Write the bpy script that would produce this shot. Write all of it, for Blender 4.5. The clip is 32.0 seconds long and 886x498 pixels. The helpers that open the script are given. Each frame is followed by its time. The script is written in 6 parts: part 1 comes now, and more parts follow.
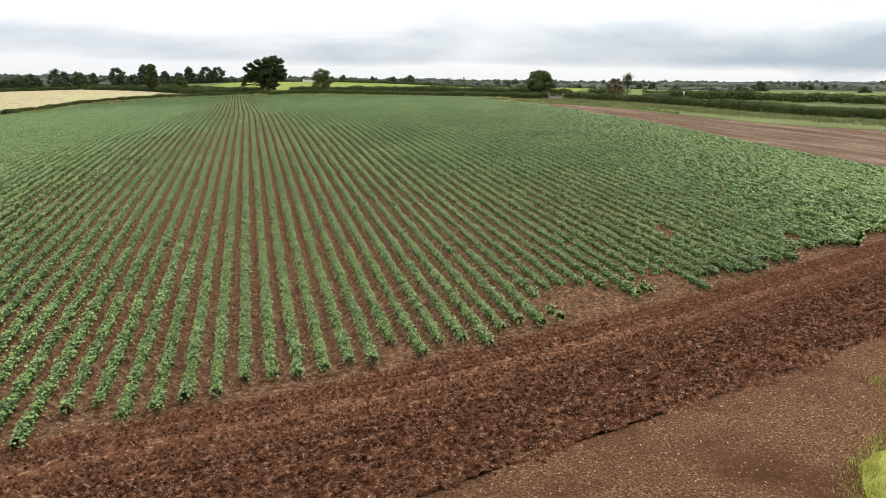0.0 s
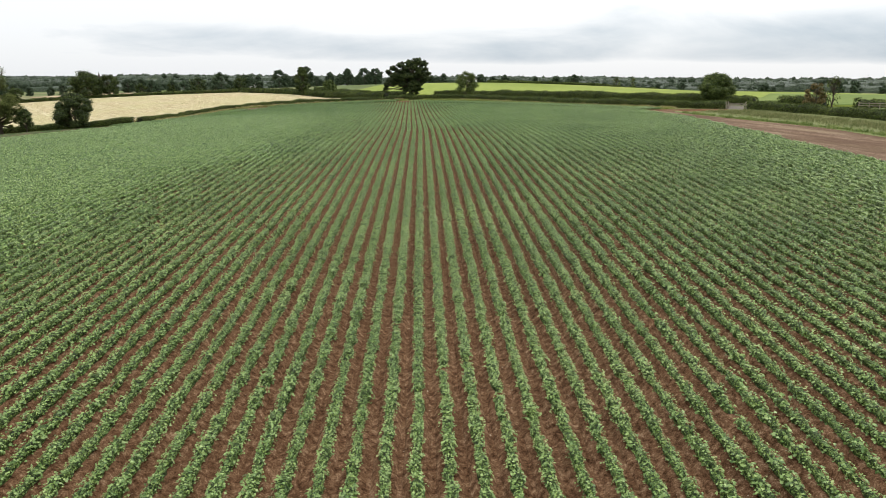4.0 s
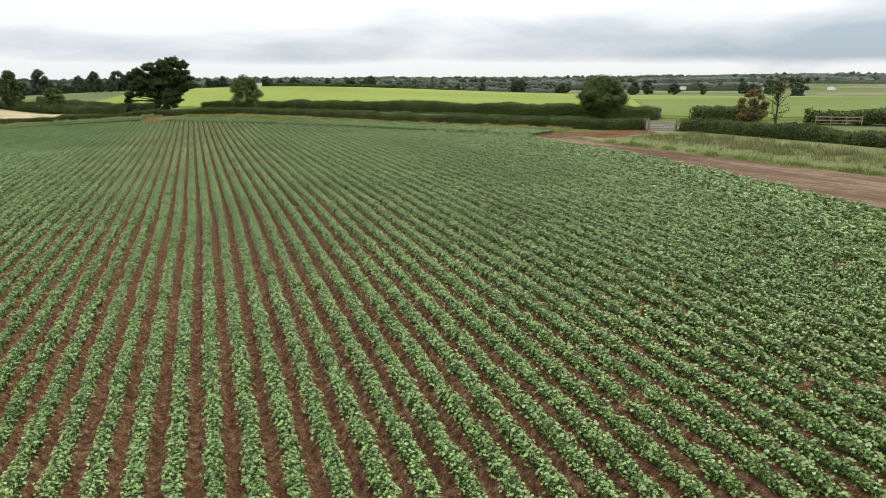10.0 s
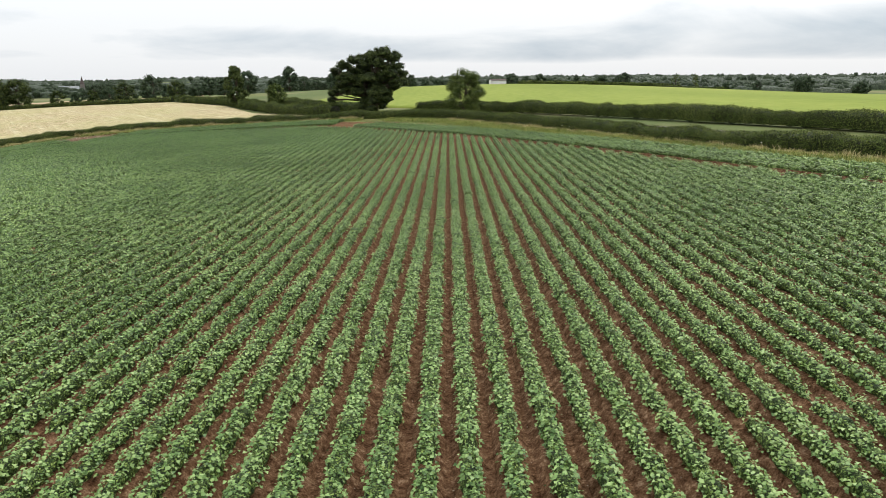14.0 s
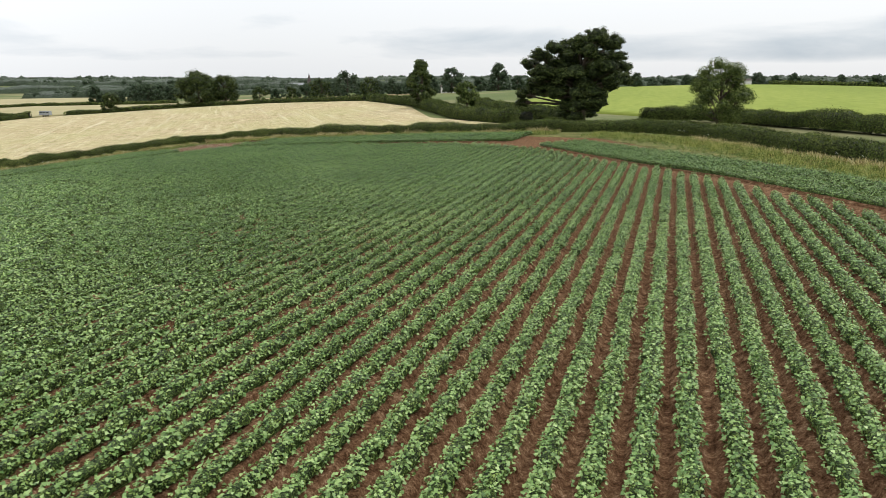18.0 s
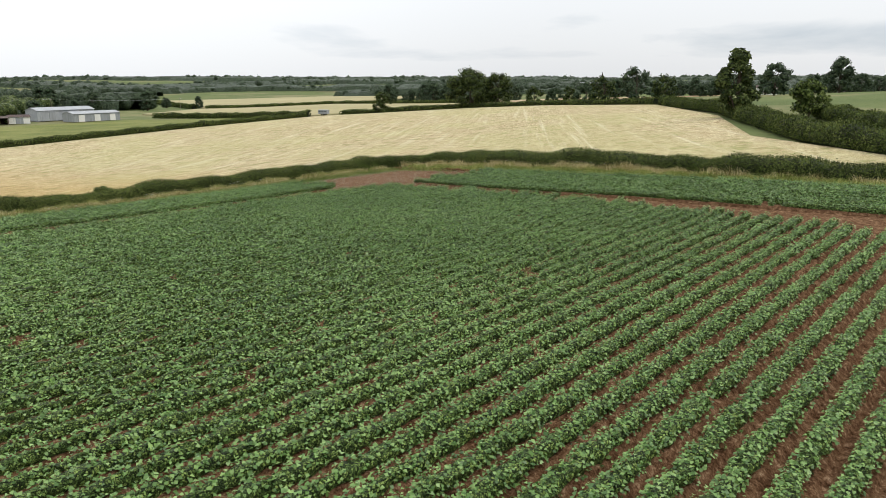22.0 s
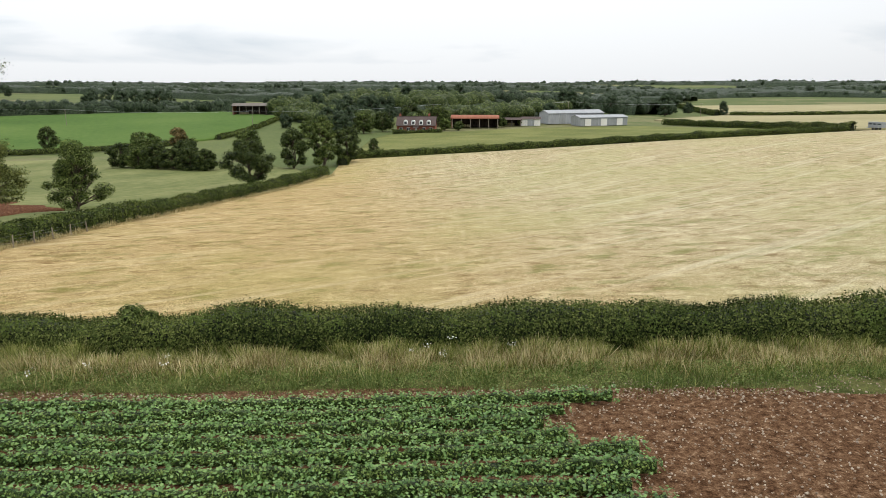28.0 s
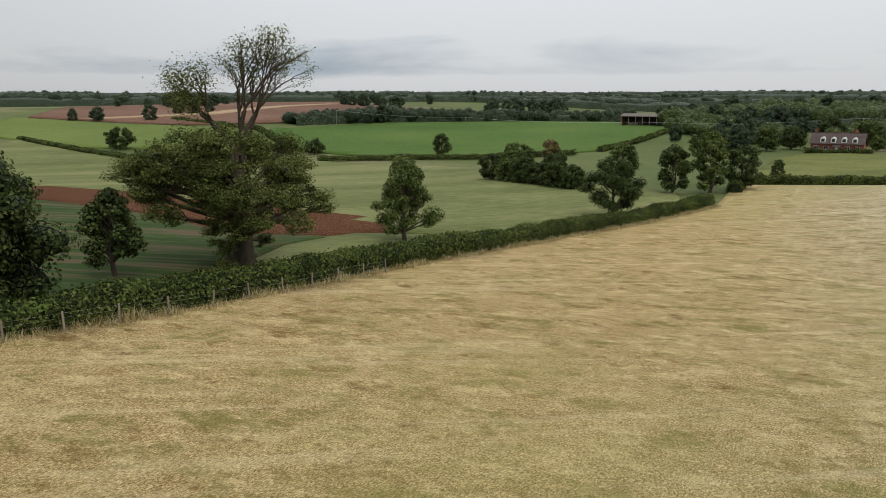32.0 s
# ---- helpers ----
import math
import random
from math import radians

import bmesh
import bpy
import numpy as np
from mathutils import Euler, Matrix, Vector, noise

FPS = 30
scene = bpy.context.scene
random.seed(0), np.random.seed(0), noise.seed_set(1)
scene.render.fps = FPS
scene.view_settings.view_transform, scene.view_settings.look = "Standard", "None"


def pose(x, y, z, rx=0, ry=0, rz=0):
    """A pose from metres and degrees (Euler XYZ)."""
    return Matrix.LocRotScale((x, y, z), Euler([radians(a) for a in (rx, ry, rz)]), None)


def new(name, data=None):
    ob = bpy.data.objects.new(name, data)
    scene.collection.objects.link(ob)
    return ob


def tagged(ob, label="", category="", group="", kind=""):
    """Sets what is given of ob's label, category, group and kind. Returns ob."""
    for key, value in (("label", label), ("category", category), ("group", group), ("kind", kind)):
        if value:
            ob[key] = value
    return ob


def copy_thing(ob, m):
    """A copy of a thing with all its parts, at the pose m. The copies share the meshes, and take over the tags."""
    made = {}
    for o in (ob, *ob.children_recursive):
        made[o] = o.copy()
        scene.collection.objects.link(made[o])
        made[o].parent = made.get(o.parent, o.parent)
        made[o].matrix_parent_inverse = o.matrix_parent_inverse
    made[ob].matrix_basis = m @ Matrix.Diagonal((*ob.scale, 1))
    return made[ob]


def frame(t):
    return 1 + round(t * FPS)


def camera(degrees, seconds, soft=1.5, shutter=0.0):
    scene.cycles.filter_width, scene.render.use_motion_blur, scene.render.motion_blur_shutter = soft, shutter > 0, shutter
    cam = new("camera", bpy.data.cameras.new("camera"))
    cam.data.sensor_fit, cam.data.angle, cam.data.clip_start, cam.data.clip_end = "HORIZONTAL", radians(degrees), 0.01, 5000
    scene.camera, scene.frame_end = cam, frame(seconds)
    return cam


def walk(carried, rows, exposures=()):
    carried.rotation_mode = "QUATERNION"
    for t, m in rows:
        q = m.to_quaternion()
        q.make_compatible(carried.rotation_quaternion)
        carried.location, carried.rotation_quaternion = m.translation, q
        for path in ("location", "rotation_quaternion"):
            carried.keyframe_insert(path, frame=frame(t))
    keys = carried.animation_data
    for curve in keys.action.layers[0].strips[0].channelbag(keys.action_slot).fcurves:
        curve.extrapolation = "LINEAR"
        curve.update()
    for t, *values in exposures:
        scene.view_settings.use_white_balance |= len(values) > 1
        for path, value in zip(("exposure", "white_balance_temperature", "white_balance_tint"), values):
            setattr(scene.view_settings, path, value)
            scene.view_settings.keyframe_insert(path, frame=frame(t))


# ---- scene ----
cam = camera(63.38, 32.0, soft=0.9)
PATH = [
    (0.0, -15.00, -68.33, -3.46, -15.65, -13.13, -0.50),
    (0.5, -12.17, -66.81, -3.58, -5.59, -13.33, -0.59),
    (1.0, -9.91, -64.94, -3.67, -2.53, -13.43, -0.58),
    (1.5, -8.18, -62.54, -3.71, -1.84, -13.48, -0.52),
    (2.0, -6.78, -59.58, -3.71, -1.68, -13.49, -0.48),
    (2.5, -5.62, -55.94, -3.59, -1.82, -13.49, -0.43),
    (3.0, -4.64, -51.73, -3.33, -2.06, -13.47, -0.38),
    (3.5, -3.90, -47.33, -2.50, -2.28, -13.40, -0.29),
    (4.0, -3.22, -42.36, -1.43, -2.55, -13.38, -0.22),
    (4.5, -2.58, -37.60, -0.89, -1.53, -13.42, -0.15),
    (5.0, -1.97, -32.62, -0.52, 0.23, -13.46, -0.03),
    (5.5, -1.41, -27.46, -0.28, 1.85, -13.49, 0.10),
    (6.0, -0.95, -22.16, -0.14, 2.46, -13.51, 0.25),
    (6.5, -0.61, -16.76, -0.06, 1.19, -13.51, 0.37),
    (7.0, -0.43, -11.30, -0.01, -2.82, -13.52, 0.44),
    (7.5, -0.27, -5.74, 0.01, -7.50, -13.53, 0.47),
    (8.0, 0.00, 0.00, -0.00, -11.93, -13.49, 0.43),
    (8.5, 0.52, 5.83, -0.04, -15.46, -13.44, 0.42),
    (9.0, 1.29, 11.70, -0.09, -18.65, -13.41, 0.43),
    (9.5, 2.31, 17.53, -0.13, -20.24, -13.40, 0.42),
    (10.0, 3.56, 23.38, -0.21, -18.92, -13.37, 0.42),
    (10.5, 5.07, 29.28, -0.32, -15.18, -13.38, 0.42),
    (11.0, 6.63, 35.11, -0.41, -11.50, -13.40, 0.47),
    (11.5, 8.12, 40.91, -0.47, -9.78, -13.40, 0.53),
    (12.0, 9.45, 46.69, -0.53, -9.50, -13.42, 0.58),
    (12.5, 10.66, 52.53, -0.61, -7.69, -13.44, 0.60),
    (13.0, 11.75, 58.34, -0.70, -4.68, -13.42, 0.56),
    (13.5, 12.72, 64.09, -0.76, -1.19, -13.40, 0.50),
    (14.0, 13.46, 69.64, -0.87, 0.38, -13.38, 0.40),
    (14.5, 13.99, 75.08, -1.01, 1.20, -13.35, 0.31),
    (15.0, 14.30, 80.53, -1.15, 2.44, -13.33, 0.23),
    (15.5, 14.41, 86.08, -1.26, 5.26, -13.31, 0.16),
    (16.0, 14.33, 91.84, -1.31, 10.83, -13.33, 0.05),
    (16.5, 14.04, 97.76, -1.36, 15.18, -13.38, -0.03),
    (17.0, 13.45, 103.76, -1.42, 16.69, -13.40, -0.04),
    (17.5, 12.49, 109.72, -1.47, 17.35, -13.36, -0.02),
    (18.0, 11.25, 115.63, -1.51, 17.56, -13.36, 0.02),
    (18.5, 9.82, 121.52, -1.56, 18.77, -13.34, 0.05),
    (19.0, 8.20, 127.37, -1.65, 22.42, -13.36, 0.02),
    (19.5, 6.30, 133.24, -1.73, 26.79, -13.38, -0.07),
    (20.0, 4.23, 139.00, -1.79, 30.01, -13.39, -0.07),
    (20.5, 1.96, 144.59, -1.84, 31.23, -13.38, -0.06),
    (21.0, -0.49, 149.93, -1.87, 31.60, -13.36, -0.06),
    (21.5, -3.16, 155.15, -1.89, 35.74, -13.38, -0.02),
    (22.0, -6.03, 160.34, -1.95, 40.47, -13.39, 0.01),
    (22.5, -9.12, 165.25, -2.03, 42.84, -13.37, 0.03),
    (23.0, -12.46, 169.85, -2.10, 44.07, -13.34, 0.03),
    (23.5, -16.02, 174.27, -2.17, 45.99, -13.31, 0.02),
    (24.0, -19.74, 178.48, -2.24, 50.06, -13.30, -0.03),
    (24.5, -23.57, 182.37, -2.29, 53.64, -13.32, -0.05),
    (25.0, -27.50, 185.88, -2.31, 58.05, -13.26, -0.07),
    (25.5, -31.30, 188.99, -2.35, 62.08, -13.24, -0.15),
    (26.0, -34.95, 191.56, -2.40, 66.13, -13.23, -0.22),
    (26.5, -38.36, 193.74, -2.53, 70.04, -13.19, -0.21),
    (27.0, -41.30, 195.87, -2.80, 73.93, -13.12, -0.14),
    (27.5, -43.96, 197.82, -3.13, 77.73, -13.03, -0.04),
    (28.0, -46.54, 199.44, -3.43, 81.36, -12.96, 0.08),
    (28.5, -49.23, 200.58, -3.63, 84.75, -12.89, 0.21),
    (29.0, -52.21, 201.09, -3.63, 87.82, -12.84, 0.33),
    (29.5, -55.38, 201.41, -3.63, 92.33, -12.79, 0.40),
    (30.0, -58.63, 201.61, -3.60, 96.77, -12.70, 0.44),
    (30.5, -61.80, 201.51, -3.60, 97.73, -12.65, 0.51),
    (31.0, -64.82, 201.14, -3.60, 98.66, -12.61, 0.53),
    (31.5, -67.68, 200.72, -3.61, 105.31, -12.50, 0.36),
    (32.0, -70.05, 200.19, -3.54, 111.68, -12.18, 0.09),
]

walk(cam, [(t, pose(x, y, z, 90 + p, r, w)) for t, x, y, z, w, p, r in PATH],
     exposures=[(0, 0.02), (4, 0.0), (9, -0.02), (13, -0.03), (19, -0.11), (26, -0.2), (29, -0.3), (30, -0.42), (31, -0.6), (32, -0.74)])

# ---- sky and light: a bright overcast day ----
SUN_TURN, SUN_UP = radians(40), radians(52)
world = bpy.data.worlds.new("sky")
scene.world = world
world.use_nodes = True
wn, wl = world.node_tree.nodes, world.node_tree.links
wn.clear()


def wnode(kind, **kw):
    n = wn.new(kind)
    for k, v in kw.items():
        n.inputs[k].default_value = v
    return n


sky = wn.new("ShaderNodeTexSky")
sky.sky_type, sky.sun_disc = "NISHITA", False
sky.sun_elevation, sky.sun_rotation = SUN_UP, SUN_TURN
sky.dust_density, sky.air_density = 2.0, 1.0
coord = wn.new("ShaderNodeTexCoord")
split = wn.new("ShaderNodeSeparateXYZ")
wl.new(coord.outputs["Generated"], split.inputs[0])


def wmath(op, a, b=0.0, c=0.0):
    n = wn.new("ShaderNodeMath")
    n.operation = op
    for k, v in enumerate((a, b, c)):
        if isinstance(v, (int, float)):
            n.inputs[k].default_value = v
        else:
            wl.new(v, n.inputs[k])
    return n.outputs[0]


def wrange(v, a, b, to_a, to_b):
    n = wnode("ShaderNodeMapRange", **{"From Min": a, "From Max": b, "To Min": to_a, "To Max": to_b})
    n.interpolation_type = "SMOOTHSTEP"
    wl.new(v, n.inputs["Value"])
    return n.outputs["Result"]


def wcloud(stretch, detail, rough):
    m = wnode("ShaderNodeMapping", Scale=stretch)
    wl.new(coord.outputs["Generated"], m.inputs["Vector"])
    n = wnode("ShaderNodeTexNoise", Scale=1.0, Detail=detail, Roughness=rough, Distortion=0.4)
    wl.new(m.outputs[0], n.inputs["Vector"])
    return n.outputs["Fac"]


height_up = wmath("MAXIMUM", split.outputs["Z"], 0.0)
# long flat cloud banks, a slate-grey bank low over the land with a pale gap under it
cover = wmath("MULTIPLY_ADD", wcloud((3.4, 3.4, 16), 6.0, 0.55), 1.15, -0.05)
cover = wmath("ADD", cover, wmath("MULTIPLY", wcloud((1.6, 1.6, 9), 3.0, 0.5), 1.0))
bank = wmath("MULTIPLY", wrange(height_up, 0.012, 0.03, 0.0, 1.0), wrange(height_up, 0.045, 0.1, 1.0, 0.15))
cover = wmath("MULTIPLY_ADD", bank, -0.42, cover)
cover = wmath("MULTIPLY_ADD", wmath("MAXIMUM", split.outputs["X"], -0.8), -0.3, cover)
cover = wmath("ADD", cover, wrange(height_up, 0.006, 0.022, 0.2, 0.0))
ramp = wn.new("ShaderNodeValToRGB")
ramp.color_ramp.elements[0].position, ramp.color_ramp.elements[0].color = 0.34, (0.385, 0.48, 0.575, 1)
ramp.color_ramp.elements[1].position, ramp.color_ramp.elements[1].color = 0.86, (0.88, 0.9, 0.925, 1)
wl.new(cover, ramp.inputs["Fac"])
# an overcast sky grows brighter towards the zenith
zenith = wmath("MULTIPLY_ADD", height_up, 1.6, 1.12)
cloud_bg = wnode("ShaderNodeBackground")
# the western sky stands brighter
zenith = wmath("MULTIPLY", zenith, wrange(split.outputs["X"], -1.0, -0.5, 1.2, 1.0))
wl.new(zenith, cloud_bg.inputs["Strength"])
wl.new(ramp.outputs["Color"], cloud_bg.inputs["Color"])
sky_bg = wnode("ShaderNodeBackground", Strength=0.10)
wl.new(sky.outputs["Color"], sky_bg.inputs["Color"])
mix = wnode("ShaderNodeMixShader", Fac=0.85)
wl.new(sky_bg.outputs[0], mix.inputs[1])
wl.new(cloud_bg.outputs[0], mix.inputs[2])
world_out = wn.new("ShaderNodeOutputWorld")
wl.new(mix.outputs[0], world_out.inputs["Surface"])

sun_data = bpy.data.lights.new("sun", "SUN")
sun_data.energy, sun_data.angle, sun_data.color = 1.35, radians(14), (1.0, 0.94, 0.84)
sun = new("sun", sun_data)
sun.rotation_euler = (radians(90) - SUN_UP, 0, math.pi - SUN_TURN)


# ---- materials ----
def material(name, shades, scale=1.0, fine=12.0, rough=0.9, bump=0.0, stretch=(1, 1, 1), turn=0.0, island=0.0,
             through_light=0.0, spec=0.06, metal=0.0, second=None, second_scale=0.05, second_at=(0.45, 0.6)):
    """A rough natural surface: shades (position, colour) over two sizes of noise; second: a colour that takes over in broad patches."""
    m = bpy.data.materials.new(name)
    m.use_nodes = True
    n, l = m.node_tree.nodes, m.node_tree.links
    bsdf = n["Principled BSDF"]
    bsdf.inputs["Roughness"].default_value = rough
    bsdf.inputs["Specular IOR Level"].default_value = spec
    bsdf.inputs["Metallic"].default_value = metal
    tc = n.new("ShaderNodeTexCoord")
    mp = n.new("ShaderNodeMapping")
    mp.vector_type = "TEXTURE"
    mp.inputs["Scale"].default_value, mp.inputs["Rotation"].default_value = [1 / k for k in stretch], (0, 0, turn)
    l.new(tc.outputs["Object"], mp.inputs["Vector"])
    big = n.new("ShaderNodeTexNoise")
    big.inputs["Scale"].default_value, big.inputs["Detail"].default_value = scale, 5.0
    small = n.new("ShaderNodeTexNoise")
    small.inputs["Scale"].default_value, small.inputs["Detail"].default_value = fine, 6.0
    small.inputs["Roughness"].default_value = 0.7
    for t in (big, small):
        l.new(mp.outputs[0], t.inputs["Vector"])
    blend = n.new("ShaderNodeMix")
    blend.inputs["Factor"].default_value = 0.5
    l.new(big.outputs["Fac"], blend.inputs["A"])
    l.new(small.outputs["Fac"], blend.inputs["B"])
    value = blend.outputs["Result"]
    if island:
        geo = n.new("ShaderNodeNewGeometry")
        shift = n.new("ShaderNodeMath")
        shift.operation = "MULTIPLY_ADD"
        shift.inputs[1].default_value, shift.inputs[2].default_value = island, -island / 2
        l.new(geo.outputs["Random Per Island"], shift.inputs[0])
        add = n.new("ShaderNodeMath")
        l.new(value, add.inputs[0])
        l.new(shift.outputs[0], add.inputs[1])
        value = add.outputs[0]
    cr = n.new("ShaderNodeValToRGB")
    e = cr.color_ramp.elements
    while len(e) < len(shades):
        e.new(0.5)
    for k, (at, c) in zip(e, shades):
        k.position, k.color = at, (*c, 1)
    l.new(value, cr.inputs["Fac"])
    colour = cr.outputs["Color"]
    if second:
        broad = n.new("ShaderNodeTexNoise")
        broad.inputs["Scale"].default_value, broad.inputs["Detail"].default_value, broad.inputs["Roughness"].default_value = second_scale, 8.0, 0.68
        l.new(mp.outputs[0], broad.inputs["Vector"])
        edge = n.new("ShaderNodeMapRange")
        edge.inputs["From Min"].default_value, edge.inputs["From Max"].default_value = second_at
        l.new(broad.outputs["Fac"], edge.inputs["Value"])
        mx = n.new("ShaderNodeMix")
        mx.data_type = "RGBA"
        l.new(edge.outputs["Result"], mx.inputs["Factor"])
        l.new(colour, mx.inputs["A"])
        mx.inputs["B"].default_value = (*second, 1)
        colour = mx.outputs["Result"]
    l.new(colour, bsdf.inputs["Base Color"])
    if bump:
        b = n.new("ShaderNodeBump")
        b.inputs["Distance"].default_value, b.inputs["Strength"].default_value = bump, 0.8
        l.new(small.outputs["Fac"], b.inputs["Height"])
        l.new(b.outputs["Normal"], bsdf.inputs["Normal"])
    if through_light:
        tr = n.new("ShaderNodeBsdfTranslucent")
        l.new(colour, tr.inputs["Color"])
        ms = n.new("ShaderNodeMixShader")
        ms.inputs["Fac"].default_value = through_light
        l.new(bsdf.outputs[0], ms.inputs[1])
        l.new(tr.outputs[0], ms.inputs[2])
        l.new(ms.outputs[0], n["Material Output"].inputs["Surface"])
    return m


def leafy(name, dark, mid, light, light_through=0.25, vary=0.5):
    return material(name, [(0.3, dark), (0.5, mid), (0.72, light)], 0.25, 3.0, 0.75, island=vary, through_light=light_through, spec=0.08)


def leaf_heap(name, shades, cells, deep=0.12, spec=0.12):
    """Close-packed leaves: cells of own tone, sunk and painted with shade where they meet."""
    m = bpy.data.materials.new(name)
    m.use_nodes = True
    n, l = m.node_tree.nodes, m.node_tree.links
    bsdf = n["Principled BSDF"]
    bsdf.inputs["Roughness"].default_value, bsdf.inputs["Specular IOR Level"].default_value = 0.55, spec
    tc = n.new("ShaderNodeTexCoord")
    warp = n.new("ShaderNodeTexNoise")
    warp.inputs["Scale"].default_value = cells * 0.6
    l.new(tc.outputs["Object"], warp.inputs["Vector"])
    push = n.new("ShaderNodeMix")
    push.data_type = "VECTOR"
    push.inputs["Factor"].default_value = 0.08
    l.new(tc.outputs["Object"], push.inputs["A"])
    l.new(warp.outputs["Color"], push.inputs["B"])
    cell, edge = n.new("ShaderNodeTexVoronoi"), n.new("ShaderNodeTexVoronoi")
    edge.feature = "DISTANCE_TO_EDGE"
    for v in (cell, edge):
        v.inputs["Scale"].default_value = cells
        l.new(push.outputs["Result"], v.inputs["Vector"])
    shade = n.new("ShaderNodeSeparateColor")
    l.new(cell.outputs["Color"], shade.inputs[0])
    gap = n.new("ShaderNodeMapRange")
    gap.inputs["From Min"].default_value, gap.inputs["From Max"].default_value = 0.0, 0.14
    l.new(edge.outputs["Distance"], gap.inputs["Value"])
    cr = n.new("ShaderNodeValToRGB")
    e = cr.color_ramp.elements
    while len(e) < len(shades):
        e.new(0.5)
    for k, (at, c) in zip(e, shades):
        k.position, k.color = at, (*c, 1)
    l.new(shade.outputs["Red"], cr.inputs["Fac"])
    # cell edges fall to half the darkest leaf colour, as shade in the gaps
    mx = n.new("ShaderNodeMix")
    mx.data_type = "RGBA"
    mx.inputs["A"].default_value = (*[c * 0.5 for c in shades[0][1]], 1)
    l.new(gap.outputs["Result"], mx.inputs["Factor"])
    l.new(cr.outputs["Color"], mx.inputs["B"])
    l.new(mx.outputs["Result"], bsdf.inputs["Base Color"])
    b = n.new("ShaderNodeBump")
    b.inputs["Distance"].default_value, b.inputs["Strength"].default_value = deep, 1.0
    l.new(gap.outputs["Result"], b.inputs["Height"])
    l.new(b.outputs["Normal"], bsdf.inputs["Normal"])
    return m


def hay_stubble():
    """Mown hay: short straw over bleached, brown and regrown green patches, with faint lines where the mower went."""
    m = bpy.data.materials.new("mown_hay_stubble")
    m.use_nodes = True
    n, l = m.node_tree.nodes, m.node_tree.links
    bsdf = n["Principled BSDF"]
    bsdf.inputs["Roughness"].default_value, bsdf.inputs["Specular IOR Level"].default_value = 0.9, 0.04
    tc = n.new("ShaderNodeTexCoord")

    def noise(scale, detail, rough, stretch=(1, 1, 1), turn=0.0, shift=0.0):
        mp, t = n.new("ShaderNodeMapping"), n.new("ShaderNodeTexNoise")
        mp.vector_type = "TEXTURE"
        mp.inputs["Scale"].default_value, mp.inputs["Rotation"].default_value, mp.inputs["Location"].default_value = stretch, (0, 0, turn), (shift, shift, 0)
        l.new(tc.outputs["Object"], mp.inputs["Vector"])
        l.new(mp.outputs[0], t.inputs["Vector"])
        t.inputs["Scale"].default_value, t.inputs["Detail"].default_value, t.inputs["Roughness"].default_value = scale, detail, rough
        return t.outputs["Fac"]

    def mixed(a, b, low, high, mask, strength=1.0):
        r, x = n.new("ShaderNodeMapRange"), n.new("ShaderNodeMix")
        x.data_type, r.interpolation_type = "RGBA", "SMOOTHSTEP"
        r.inputs["From Min"].default_value, r.inputs["From Max"].default_value, r.inputs["To Max"].default_value = low, high, strength
        l.new(mask, r.inputs["Value"])
        l.new(r.outputs["Result"], x.inputs["Factor"])
        l.new(a, x.inputs["A"])
        x.inputs["B"].default_value = (*b, 1)
        return x.outputs["Result"]

    straw = noise(15.0, 8.0, 0.78, (1, 1.8, 1), radians(81))
    cr = n.new("ShaderNodeValToRGB")
    e = cr.color_ramp.elements
    while len(e) < 4:
        e.new(0.5)
    for k, (at, c) in zip(e, [(0.3, (0.124, 0.0808, 0.0299)), (0.45, (0.279, 0.194, 0.0801)), (0.55, (0.421, 0.309, 0.147)), (0.7, (0.694, 0.551, 0.319))]):
        k.position, k.color = at, (*c, 1)
    l.new(straw, cr.inputs["Fac"])
    colour = cr.outputs["Color"]
    colour = mixed(colour, (0.56, 0.435, 0.222), 0.49, 0.62, noise(0.9, 9.0, 0.78, (1, 1.7, 1), radians(12)), 0.75)
    colour = mixed(colour, (0.17, 0.0989, 0.0347), 0.51, 0.65, noise(0.7, 9.0, 0.77, (1, 1.8, 1), radians(-8), 7.0), 0.9)
    colour = mixed(colour, (0.18, 0.16, 0.045), 0.5, 0.64, noise(0.45, 9.0, 0.77, (1, 1.8, 1), radians(5), 19.0), 0.85)
    colour = mixed(colour, (0.33, 0.285, 0.1), 0.43, 0.61, noise(0.035, 5.0, 0.6, (1, 1.6, 1), radians(50), 41.0), 0.36)
    colour = mixed(colour, (0.556, 0.445, 0.255), 0.54, 0.68, noise(0.8, 4.0, 0.6, (1, 50, 1), radians(34), 3.0), 0.45)
    colour = mixed(colour, (0.494, 0.376, 0.197), 0.54, 0.68, noise(1.1, 4.0, 0.6, (1, 40, 1), radians(82), 11.0), 0.35)
    grain, final = n.new("ShaderNodeMapRange"), n.new("ShaderNodeMix")
    grain.inputs["From Min"].default_value, grain.inputs["From Max"].default_value = 0.36, 0.64
    grain.inputs["To Min"].default_value, grain.inputs["To Max"].default_value = 0.55, 1.4
    final.data_type, final.blend_type = "RGBA", "MULTIPLY"
    final.inputs["Factor"].default_value = 1.0
    l.new(straw, grain.inputs["Value"])
    l.new(colour, final.inputs["A"])
    l.new(grain.outputs["Result"], final.inputs["B"])
    l.new(final.outputs["Result"], bsdf.inputs["Base Color"])
    b = n.new("ShaderNodeBump")
    b.inputs["Distance"].default_value, b.inputs["Strength"].default_value = 0.06, 0.8
    l.new(straw, b.inputs["Height"])
    l.new(b.outputs["Normal"], bsdf.inputs["Normal"])
    return m


